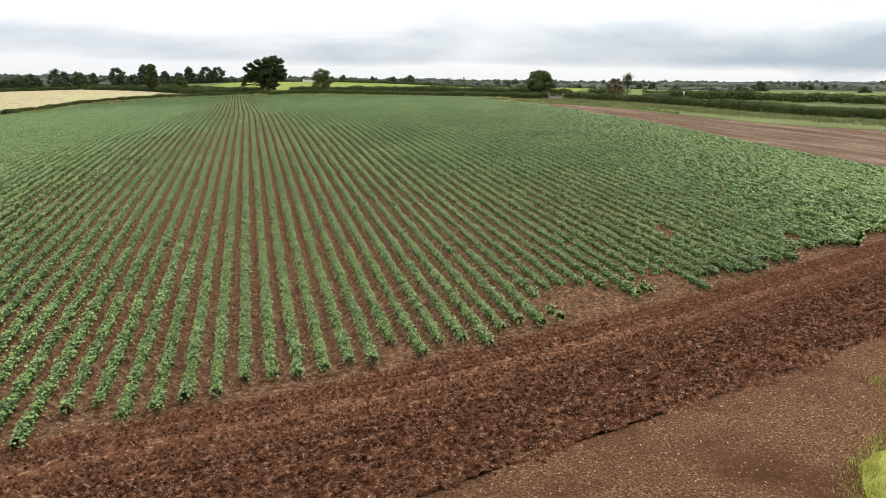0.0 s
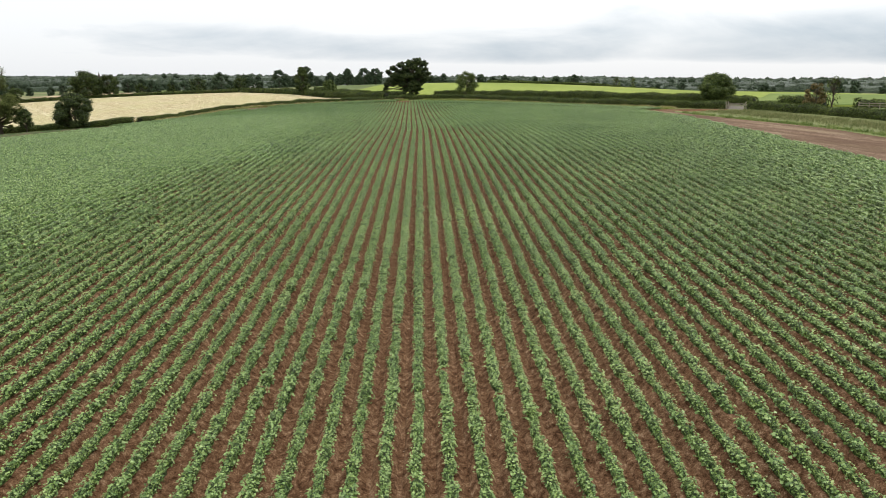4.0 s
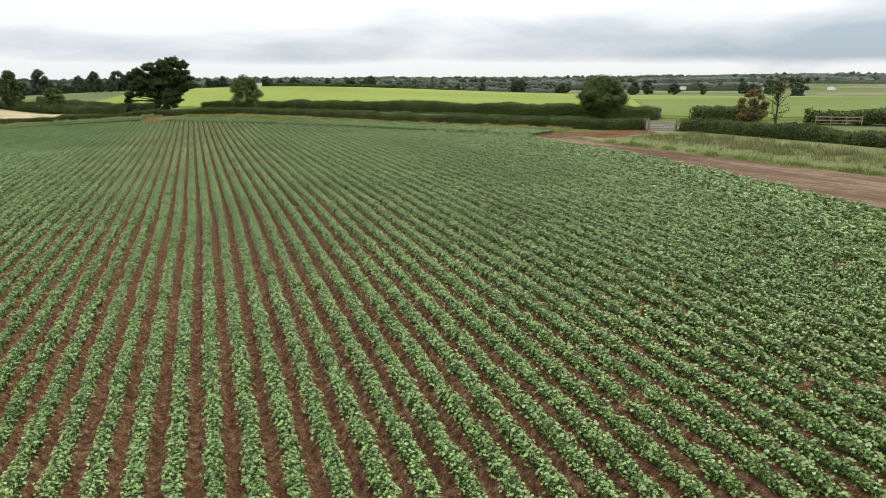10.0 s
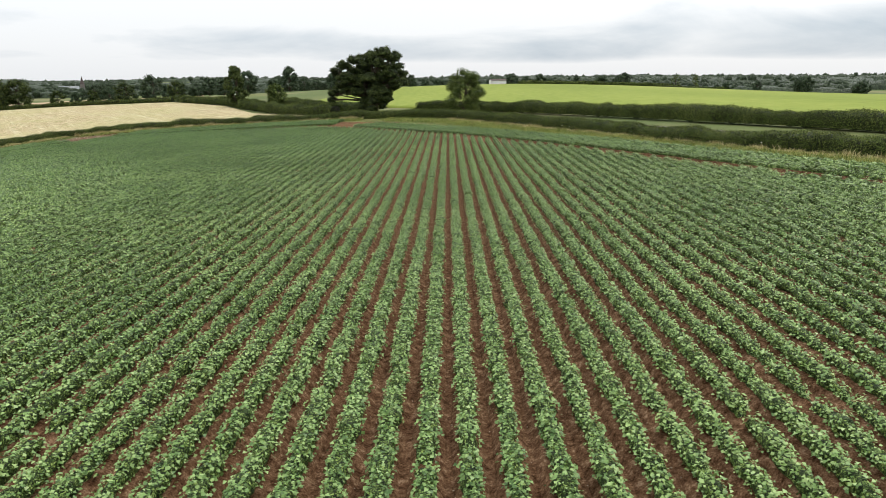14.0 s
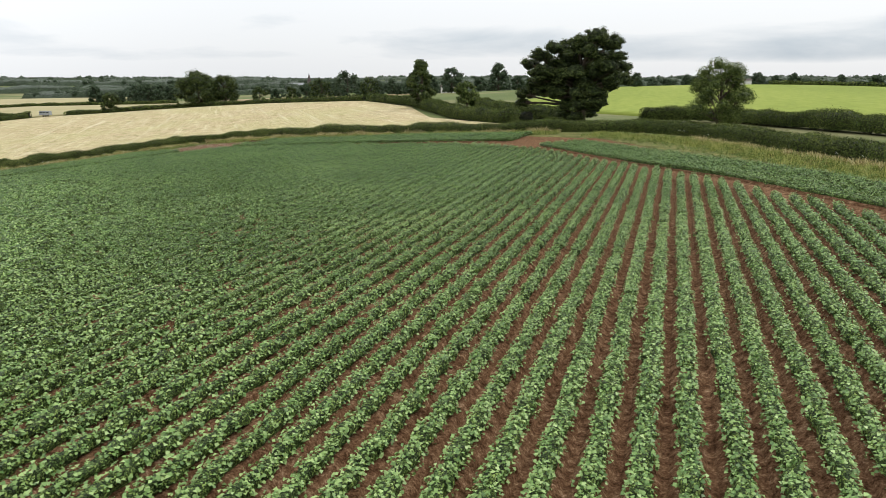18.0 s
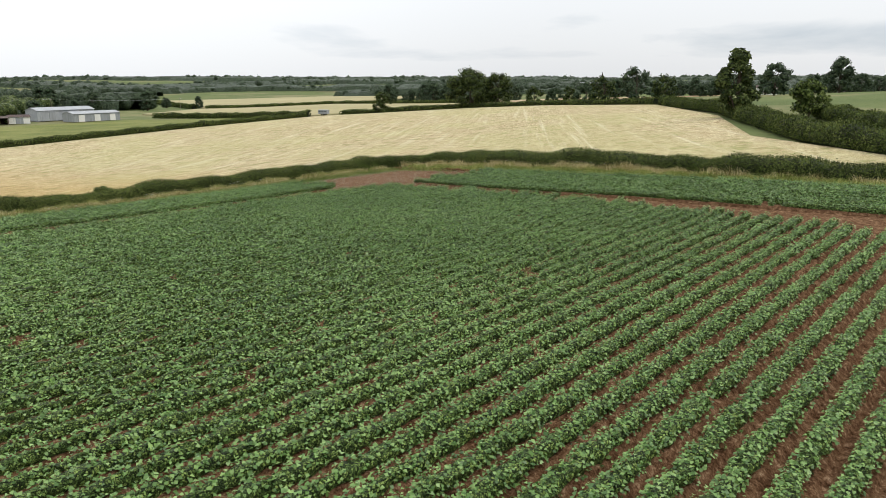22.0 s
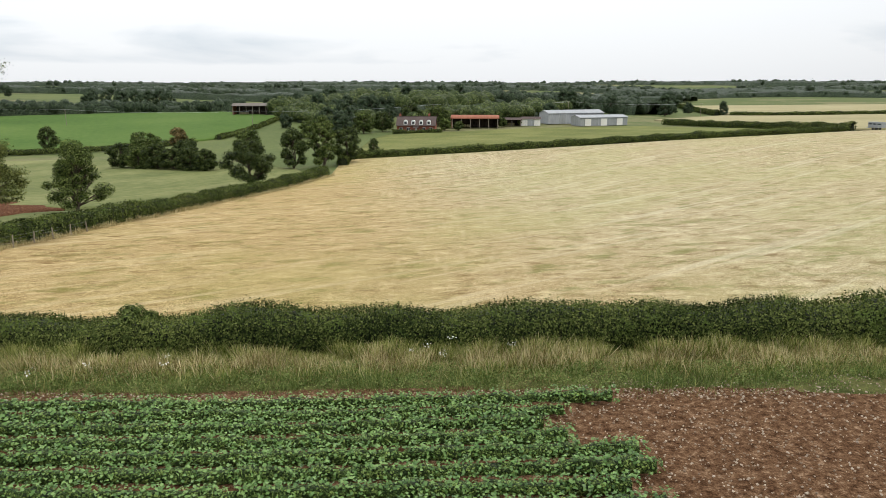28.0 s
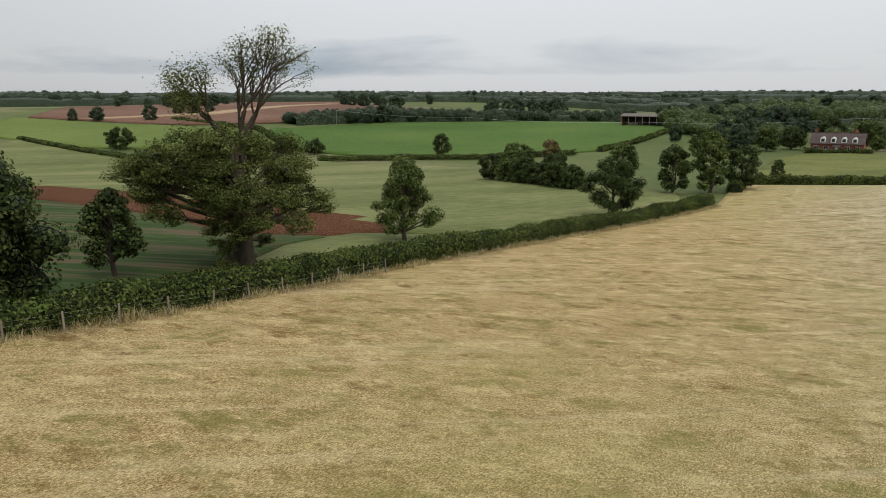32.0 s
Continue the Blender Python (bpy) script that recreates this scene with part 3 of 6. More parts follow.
sheet("straw_field", [(-262, 372), (-340, 376), (-420, 372), (-470, 440), (-420, 520), (-300, 520), (-235, 440)], 15, M_PALE, "pale ripe cornfield behind the farm", "cornfield", 0.3)
sheet("far_ripe_field", [(-480, 445), (-700, 520), (-640, 700), (-420, 640), (-430, 525)], 25, M_PALE, "pale ripe field far behind the farm", "cornfield", 0.6)
sheet("far_brown_field", [(-228, 445), (-290, 525), (-260, 600), (-150, 560), (-160, 430)], 20, M_TAN, "tan stubble field beyond the oaks", "stubble field", 0.4)
sheet("field_margin", [(50, 117.5), (45, 128.5), (33, 153.5), (21.5, 175), (14, 185), (9, 197), (2, 209), (-6.5, 213), (-9, 215.5), (-16, 216.2), (-28.6, 217.4), (-42, 218.4), (-54, 220.2), (-62.5, 219.5), (-65, 213), (-66.6, 207.8),
                       (-67.8, 202), (-69.2, 194.5), (-71.6, 184.5), (-75, 172), (-82, 158), (-81, 168), (-77, 184), (-75, 193), (-73.5, 202), (-71.8, 209), (-70.4, 216), (-69, 221.5), (-66, 224.5), (-60, 225.7), (-45, 224.8), (-37, 224.4), (-30, 223.4),
                       (-23, 221.6), (-12, 220.8), (-3, 220.6), (7, 217), (14.8, 208), (31.8, 171), (41, 149.5), (52.6, 130.6), (60.4, 116.4), (63.5, 113.5), (55, 114.5)], 2.5, M_MARGIN, "rough grass margin between potatoes and hedge", "grass", 0.025)
sheet("farm_lane", [(64, 110), (70, 107), (74, 120), (66, 133), (54, 152), (38, 183), (30, 200), (26.5, 198), (35, 181), (50, 150), (62, 130), (68, 118)], 3, M_LANE, "grey lane between two hedges", "lane", 0.08)

# ---- growing things ----
rng = np.random.default_rng(7)


def frames_of(normals):
    """Two directions across each normal, turned at random."""
    n = normals / np.maximum(np.linalg.norm(normals, axis=1), 1e-6)[:, None]
    ref = np.where(np.abs(n[:, 2:3]) > 0.9, np.array([[1.0, 0, 0]]), np.array([[0, 0, 1.0]]))
    u = np.cross(n, ref)
    u /= np.linalg.norm(u, axis=1)[:, None]
    v = np.cross(n, u)
    a = rng.uniform(0, 2 * np.pi, len(n))[:, None]
    return n, u * np.cos(a) + v * np.sin(a), -u * np.sin(a) + v * np.cos(a)


def leaf_quads(centres, normals, size, wide=0.75, fold=0.18):
    """Points and faces of small folded leaves."""
    n, u, v = frames_of(normals)
    s = np.broadcast_to(np.asarray(size, float), (len(centres),))[:, None]
    a = centres - v * s * 0.5
    b = centres + u * s * wide * 0.5 + n * s * fold
    c = centres + v * s * 0.5
    d = centres - u * s * wide * 0.5 + n * s * fold
    pts = np.stack([a, b, c, d], 1).reshape(-1, 3)
    return pts, np.arange(len(pts)).reshape(-1, 4)


def along(line, step):
    """Points every step metres along a line, with the way across it."""
    p = np.asarray(line, float)
    seg = np.linalg.norm(np.diff(p, axis=0), axis=1)
    at = np.concatenate([[0], np.cumsum(seg)])
    s = np.arange(0, at[-1], step)
    q = np.stack([np.interp(s, at, p[:, 0]), np.interp(s, at, p[:, 1])], 1)
    w = np.gradient(q, axis=0)
    w /= np.maximum(np.linalg.norm(w, axis=1), 1e-6)[:, None]
    return q, np.stack([w[:, 1], -w[:, 0]], 1)


def soft_noise(x, y, k):
    """Cheap smooth waves that never quite repeat, about -1 to 1."""
    return (np.sin(x * k + 1.7 * np.sin(y * k * 0.73 + 0.4)) + np.sin(y * k * 1.31 + 2.1 * np.sin(x * k * 0.61 + 1.9))) * 0.5


def ribbon(name, q, side, profile, mat, smooth=True):
    """A strip swept along points q on the ground: profile gives (across, up) for each of them, shape (n, k, 2)."""
    n, k = profile.shape[:2]
    xy = q[:, None, :] + side[:, None, :] * profile[:, :, :1]
    z = ground(xy[..., 0], xy[..., 1]) + profile[:, :, 1]
    v = np.concatenate([xy, z[..., None]], 2).reshape(-1, 3)
    i = (np.arange(n - 1)[:, None] * k + np.arange(k - 1)).ravel()
    return mesh_from(name, v, np.stack([i, i + 1, i + k + 1, i + k], 1), mat, smooth)


def crossings(outline, x):
    """Where the line at x meets an outline, as pairs of y."""
    ys = []
    for (x0, y0), (x1, y1) in zip(outline, outline[1:] + outline[:1]):
        if (x0 <= x) != (x1 <= x):
            ys.append(y0 + (y1 - y0) * (x - x0) / (x1 - x0))
    return sorted(ys)


ROW_GAP = 0.9144


def beside(line, d):
    """The line moved d metres to its side (to the right as one goes along it)."""
    p = np.asarray(line, float)
    w = np.gradient(p, axis=0)
    w /= np.linalg.norm(w, axis=1)[:, None]
    return p + np.stack([w[:, 1], -w[:, 0]], 1) * d


# bare places where plants failed, as centre and half widths
MISSING = [(-0.4, -40.6, 2.3, 2.2), (4.5, -39, 1.3, 1.1), (-4.5, -32, 0.45, 1.2), (9.8, -31, 0.4, 1.2), (16, -34, 0.9, 0.8)]
DETAIL_STRIP = [(-15, -60), (-4, -20), (5, 30), (14, 85), (12, 130), (0, 168), (-25, 192), (-50, 202), (-75, 202)]


def off_strip(x, y):
    """Distance from the middle strip of the field, where the plants are drawn finest."""
    p = np.asarray(DETAIL_STRIP, float)
    best = np.full(len(x), 1e9)
    for a, b in zip(p[:-1], p[1:]):
        t = np.clip(((x - a[0]) * (b[0] - a[0]) + (y - a[1]) * (b[1] - a[1])) / ((b - a) ** 2).sum(), 0, 1)
        best = np.minimum(best, np.hypot(x - a[0] - t * (b[0] - a[0]), y - a[1] - t * (b[1] - a[1])))
    return best


def potato_ridge(line, label, group, full=1.0):
    """One ridge with its plants: soil ridge, inner growth painted with shade, and leaves."""
    q, side = along(line, 1.8)
    if len(q) < 3:
        return
    prof = np.zeros((len(q), 5, 2))
    prof[:, :, 0] = np.array([-0.45, -0.26, 0, 0.26, 0.45]) + rng.normal(0, 0.02, (len(q), 5))
    prof[:, :, 1] = np.array([-0.06, 0.14, 0.21, 0.14, -0.06]) + rng.normal(0, 0.022, (len(q), 5))
    prof[[0, -1], :, 1] = 0.005
    root = tagged(new("potato_ridge", ribbon("potato_ridge", q, side, prof, M_SOIL)), label, "potato crop", group)
    ends = np.asarray(line, float)
    q, side = along(line, 0.34 if off_strip(ends[:, 0], ends[:, 1]).min() < 55 else 0.55)
    q = q + rng.normal(0, 0.028, q.shape)
    far = off_strip(q[:, 0], q[:, 1])
    vigour = np.clip(0.98 + 0.09 * np.clip(q[:, 1] / 80, -1, 1) + 0.12 * soft_noise(q[:, 0], q[:, 1], 0.11) + rng.normal(0, 0.13, len(q)), 0.3, 1.4) * full
    bare = soft_noise(q[:, 0] * 1.9, q[:, 1] + 40, 0.16) + rng.normal(0, 0.35, len(q)) > 1.4
    vigour[bare] *= 0.3
    gone = rng.uniform(0, 1, len(q)) < 0.007
    for bx, by, rx, ry in MISSING:
        gone |= ((q[:, 0] - bx) / rx) ** 2 + ((q[:, 1] - by) / ry) ** 2 + rng.normal(0, 0.22, len(q)) < 1
    vigour[gone] = 0.0
    core = np.zeros((len(q), 6, 2))
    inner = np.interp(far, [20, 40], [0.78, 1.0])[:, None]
    core[:, :, 0] = np.array([-0.12, -0.22, -0.14, 0.14, 0.22, 0.12]) * vigour[:, None] * inner + rng.normal(0, 0.03, (len(q), 6))
    core[:, :, 1] = 0.13 + np.array([0, 0.18, 0.37, 0.37, 0.18, 0]) * vigour[:, None] * inner + rng.normal(0, 0.03, (len(q), 6)) - np.where(gone, 0.12, 0)[:, None]
    me = ribbon("canopy", q, side, core, M_POTATO_SHADED, False)
    me.materials.append(M_POTATO_LIT)
    # the core takes its shaded copy near the strip, its lit copy beyond
    lit_core = far[:-1] + rng.normal(0, 5, len(q) - 1) > 27
    me.polygons.foreach_set("material_index", np.repeat(lit_core, 5).astype(np.int32))
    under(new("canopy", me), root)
    count = np.where(gone, 0, np.where(far < 9.5, 48, np.where(far < 26, 31, np.where(far < 42, 8, 3))))
    k = np.repeat(np.arange(len(q)), count)
    a = rng.uniform(0, 2 * np.pi, len(k))
    el = rng.uniform(0.0, 1.0, len(k)) ** 0.8
    r = np.sqrt(1 - el * el * 0.9) * np.interp(far, [24, 36], [0.245, 0.185])[k] * vigour[k] * rng.uniform(0.8, 1.12, len(k))
    xy = q[k] + np.stack([np.cos(a), np.sin(a)], 1) * r[:, None]
    z = ground(q[k, 0], q[k, 1]) + 0.18 + 0.38 * el * vigour[k] + rng.normal(0, 0.03, len(k))
    nrm = np.stack([np.cos(a) * 0.5, np.sin(a) * 0.5, 0.95 + el], 1) + rng.normal(0, 0.46, (len(k), 3))
    size = np.where(far < 9.5, 0.083, np.where(far < 26, 0.1, np.where(far < 42, 0.15, 0.2)))[k]
    pts, faces = leaf_quads(np.concatenate([xy, z[:, None]], 1), nrm, rng.uniform(0.7, 1.3, len(k)) * size * np.clip(vigour[k], 0.6, 1.1), 0.92, 0.26)
    under(new("foliage", mesh_from("foliage", pts, faces, M_POTATO)), root)


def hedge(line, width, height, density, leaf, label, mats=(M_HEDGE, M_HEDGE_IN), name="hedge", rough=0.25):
    """A clipped hedge along a line: an uneven inner mass and a skin of leaves."""
    q, side = along(line, max(0.5, leaf * 3))
    w = width * (1 + 0.18 * soft_noise(q[:, 0], q[:, 1], 0.5))
    h = height * (1 + rough * 0.6 * soft_noise(q[:, 0] + 30, q[:, 1], 0.33) + rough * 0.4 * soft_noise(q[:, 0], q[:, 1] + 9, 1.1))
    shape = np.array([(-0.5, -0.05), (-0.55, 0.35), (-0.48, 0.75), (-0.25, 0.98), (0.25, 0.98), (0.48, 0.75), (0.55, 0.35), (0.5, -0.05)])
    prof = np.stack([shape[None, :, 0] * w[:, None], shape[None, :, 1] * h[:, None]], 2) * 0.9
    prof += rng.normal(0, 0.05 * height, prof.shape)
    prof[:, :, 0] *= 0.93
    prof[[0, -1], :, 1], prof[[0, -1], :, 0] = -0.1, prof[[0, -1], :, 0] * 0.5
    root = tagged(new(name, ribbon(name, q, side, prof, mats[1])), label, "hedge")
    n = int(len(q) * max(0.5, leaf * 3) * (width + 2 * height) * density)
    i = rng.integers(0, len(q) - 1, n)
    f = rng.uniform(0, 1, n)[:, None]
    pq = q[i] * (1 - f) + q[i + 1] * f
    s = rng.uniform(0, 7, n)
    j = np.minimum(s.astype(int), 6)
    g = (s - j)[:, None]
    pr = shape[j] * (1 - g) + shape[j + 1] * g
    out = np.stack([pr[:, 0] * 1.6, np.maximum(pr[:, 1] - 0.45, -0.15)], 1)
    grow = rng.uniform(0.86, 1.06, n) + np.abs(rng.normal(0, 0.04, n)) + np.where((pr[:, 1] > 0.9) & (rng.uniform(0, 1, n) < 0.15), rng.uniform(0, 0.12, n), 0)
    acr, up = pr[:, 0] * w[i] * grow, np.maximum(pr[:, 1] * h[i] * grow, 0.05)
    xy = pq + side[i] * acr[:, None]
    c = np.concatenate([xy, (ground(xy[:, 0], xy[:, 1]) + up)[:, None]], 1)
    nrm = np.concatenate([side[i] * out[:, :1], out[:, 1:] + 0.25], 1) + rng.normal(0, 0.4, (n, 3))
    pts, faces = leaf_quads(c, nrm, rng.uniform(0.6, 1.4, n) * leaf)
    under(new("foliage", mesh_from("foliage", pts, faces, mats[0])), root)
    # young shoots that stand up out of the top, too many to count
    n = int(len(q) * max(0.5, leaf * 3) * width * min(30, density * 0.12))
    if n < 300:
        return root
    i = rng.integers(0, len(q) - 1, n)
    xy = q[i] + side[i] * (rng.uniform(-0.42, 0.42, n) * w[i])[:, None] + rng.normal(0, 0.2, (n, 2))
    foot = np.concatenate([xy, (ground(xy[:, 0], xy[:, 1]) + h[i] * 0.85)[:, None]], 1)
    a = rng.uniform(0, 2 * np.pi, n)
    acr = np.stack([np.cos(a), np.sin(a), 0 * a], 1) * leaf * 0.16
    tip = foot + np.stack([rng.normal(0, 0.06, n), rng.normal(0, 0.06, n), height * rng.uniform(0.15, 0.36, n)], 1)
    tagged(under(new("young_growth", mesh_from("young_growth", np.stack([foot - acr, foot + acr, tip], 1).reshape(-1, 3), np.arange(3 * n).reshape(-1, 3), mats[0])), root), kind="stuff")
    return root


def tube(path, radii, sides=6):
    """Points and faces of a tapered round limb."""
    p = np.asarray(path, float)
    d = np.gradient(p, axis=0)
    d /= np.linalg.norm(d, axis=1)[:, None]
    ref = np.where(np.abs(d[:, 2:3]) > 0.9, np.array([[1.0, 0, 0]]), np.array([[0, 0, 1.0]]))
    u = np.cross(d, ref)
    u /= np.linalg.norm(u, axis=1)[:, None]
    v = np.cross(d, u)
    a = np.linspace(0, 2 * np.pi, sides, endpoint=False)
    ring = u[:, None] * np.cos(a)[None, :, None] + v[:, None] * np.sin(a)[None, :, None]
    pts = (p[:, None] + ring * np.asarray(radii)[:, None, None]).reshape(-1, 3)
    i, j = np.arange(len(p) - 1)[:, None], np.arange(sides)[None]
    f = np.stack(np.broadcast_arrays(i * sides + j, i * sides + (j + 1) % sides, (i + 1) * sides + (j + 1) % sides, (i + 1) * sides + j), -1)
    return pts, f.reshape(-1, 4)


def limb(a, b, bend, r0, r1, steps=7, sides=5):
    a, b = np.asarray(a, float), np.asarray(b, float)
    t = np.linspace(0, 1, steps)[:, None]
    mid = (a + b) / 2 + rng.normal(0, bend, 3) + np.array([0, 0, bend * 0.5])
    return tube((1 - t) ** 2 * a + 2 * t * (1 - t) * mid + t * t * b, np.linspace(r0, r1, steps), 4 if steps == 4 else sides)


def joined(pieces):
    pts, faces, n = [], [], 0
    for p, f in pieces:
        pts.append(p)
        faces.append(f + n)
        n += len(p)
    return np.concatenate(pts), np.concatenate(faces)


def round_ball(fine):
    bm = bmesh.new()
    bmesh.ops.create_icosphere(bm, subdivisions=fine, radius=1.0)
    out = np.array([v.co[:] for v in bm.verts]), np.array([[v.index for v in f.verts] for f in bm.faces])
    bm.free()
    return out


BALL_P, BALL_F = round_ball(2)
BALL1_P, BALL1_F = round_ball(1)


def blobs(centres, sizes, ball_p, ball_f, squash=0.8):
    """Uneven heaps added inside a crown to keep light out, coloured dark for shade."""
    out = []
    for c, s in zip(centres, sizes):
        wob = 1 + 0.22 * np.sin(ball_p[:, 0] * 4 + c[0]) * np.sin(ball_p[:, 1] * 4 + c[1]) + rng.normal(0, 0.1, len(ball_p))
        out.append((c + ball_p * (wob * s)[:, None] * (1, 1, squash), ball_f))
    return joined(out)


def tree(x, y, height, spread, leaf, count, label, mat=None, bole=0.22, lumps=26, trunk=None, low=0.0, twigs=0, egg=0.0, seed=1, sink=0.1, ragged=0.25, flat=1.0, dense=0.62, name="tree", crown_top=1.0, simple=False):
    """A tree: tapered trunk, bent limbs, and a crown of many leaf clumps with gaps between them. egg: how pointed the crown is; twigs: bare limbs at the top."""
    global rng
    keep, rng = rng, np.random.default_rng(seed)
    z0 = float(ground(x, y)) - sink
    r = trunk or height * 0.028
    fork = np.array([rng.normal(0, 0.02 * height), rng.normal(0, 0.02 * height), height * bole])
    wood = [tube([(0, 0, -0.3), (0, 0, 0.15 * fork[2]), fork * (0.5, 0.5, 0.55), fork], [r * 1.5, r * 1.1, r, r * 0.9], 8)]
    tops = limb(fork, (0, 0, height * 0.8), height * 0.04, r * 0.9, r * 0.25)
    wood.append(tops)
    centres, sizes = [], []
    base, crown = height * (bole * 0.8 + low), height * (crown_top - bole * 0.8 - low)
    for k in range(lumps):
        h = (k + rng.uniform(0, 1)) / lumps
        prof = np.sqrt(max(0.02, 1 - (2 * h - 0.85 + 0.25 * egg) ** 2 / 1.4)) * (1 - egg * h * 0.85)
        a = k * 2.4 + rng.normal(0, 0.5)
        rad = spread * prof * rng.uniform(0.45, 0.92)
        c = np.array([np.cos(a) * rad, np.sin(a) * rad, base + crown * (0.07 + 0.84 * h)])
        centres.append(c)
        sizes.append(spread * rng.uniform(1 - ragged - 0.15, 1 + ragged) * 0.3 * flat)
        root = fork * (1, 1, 0.8 + 0.2 * h) if h < 0.5 else np.array([0, 0, height * (bole + (0.75 - bole) * (h - 0.2))])
        wood.append(limb(root, c, height * 0.03, r * rng.uniform(0.25, 0.5), r * 0.06, 4 if simple else 7))
        for _ in range(0 if simple else 3):
            d = rng.normal(0, 1, 3)
            wood.append(limb(c * 0.6 + root * 0.4, c + d / np.linalg.norm(d) * sizes[-1] * 0.8, height * 0.015, r * 0.12, r * 0.03, 4))
    for _ in range(twigs):
        a, b = rng.uniform(0, 2 * np.pi), rng.uniform(0.1, 0.5)
        tip = np.array([np.cos(a) * spread * b, np.sin(a) * spread * b, height * (1.0 - 0.35 * b * b - 0.2 * rng.uniform(0, 1) ** 2)])
        mid = np.array([tip[0] * 0.6, tip[1] * 0.6, height * rng.uniform(0.55, 0.72)])
        wood.append(limb((0, 0, height * rng.uniform(0.4, 0.55)), mid, 0.5, r * 0.22, r * 0.12, 6))
        wood.append(limb(mid, tip, 0.8, r * 0.12, r * 0.035, 7))
        for _ in range(7):
            s = mid + (tip - mid) * rng.uniform(0.1, 0.95)
            e = s + rng.normal(0, 1, 3) * (1.0, 1.0, 0.5) * height * 0.06 + (0, 0, 0.3)
            wood.append(limb(s, e, 0.35, r * 0.05, r * 0.018, 5))
            for _ in range(2):
                wood.append(limb((s + e) / 2, (s + e) / 2 + rng.normal(0, 0.5, 3), 0.2, r * 0.025, r * 0.012, 4))
            if rng.uniform() < 0.45:
                centres.append(e)
                sizes.append(height * rng.uniform(0.025, 0.05))
    ob = tagged(new(name), label, "tree")
    ob.matrix_basis = pose(x, y, z0)
    wp, wf = joined(wood)
    under(new("trunk", mesh_from("trunk", wp, wf, M_BARK, True)), ob)
    centres, sizes = np.array(centres), np.array(sizes)
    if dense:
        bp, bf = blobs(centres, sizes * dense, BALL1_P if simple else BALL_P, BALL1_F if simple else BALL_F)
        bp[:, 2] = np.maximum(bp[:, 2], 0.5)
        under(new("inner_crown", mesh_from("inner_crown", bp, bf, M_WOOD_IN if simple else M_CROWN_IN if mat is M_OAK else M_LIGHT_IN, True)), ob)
    k = rng.choice(len(centres), count, p=sizes ** 2 / (sizes ** 2).sum())
    d = rng.normal(0, 1, (count, 3))
    d[:, 2] = np.where(d[:, 2] < 0, d[:, 2] * 0.6, d[:, 2])
    d /= np.linalg.norm(d, axis=1)[:, None]
    lumpy = 1 + 0.25 * np.sin(d[:, 0] * 7 + k) * np.sin(d[:, 1] * 6 + 2 * k) * np.sin(d[:, 2] * 7 + 3 * k)
    c = centres[k] + d * (sizes[k] * lumpy * rng.uniform(0.6, 1.1, count) ** 0.6)[:, None] * (1, 1, 0.78)
    c[:, 2] = np.maximum(c[:, 2], 0.4)
    pts, faces = leaf_quads(c, d + rng.normal(0, 0.45, (count, 3)) + (0, 0, 0.35), rng.uniform(0.6, 1.4, count) * leaf)
    under(new("crown", mesh_from("crown", pts, faces, mat or M_OAK)), ob)
    rng = keep
    return ob


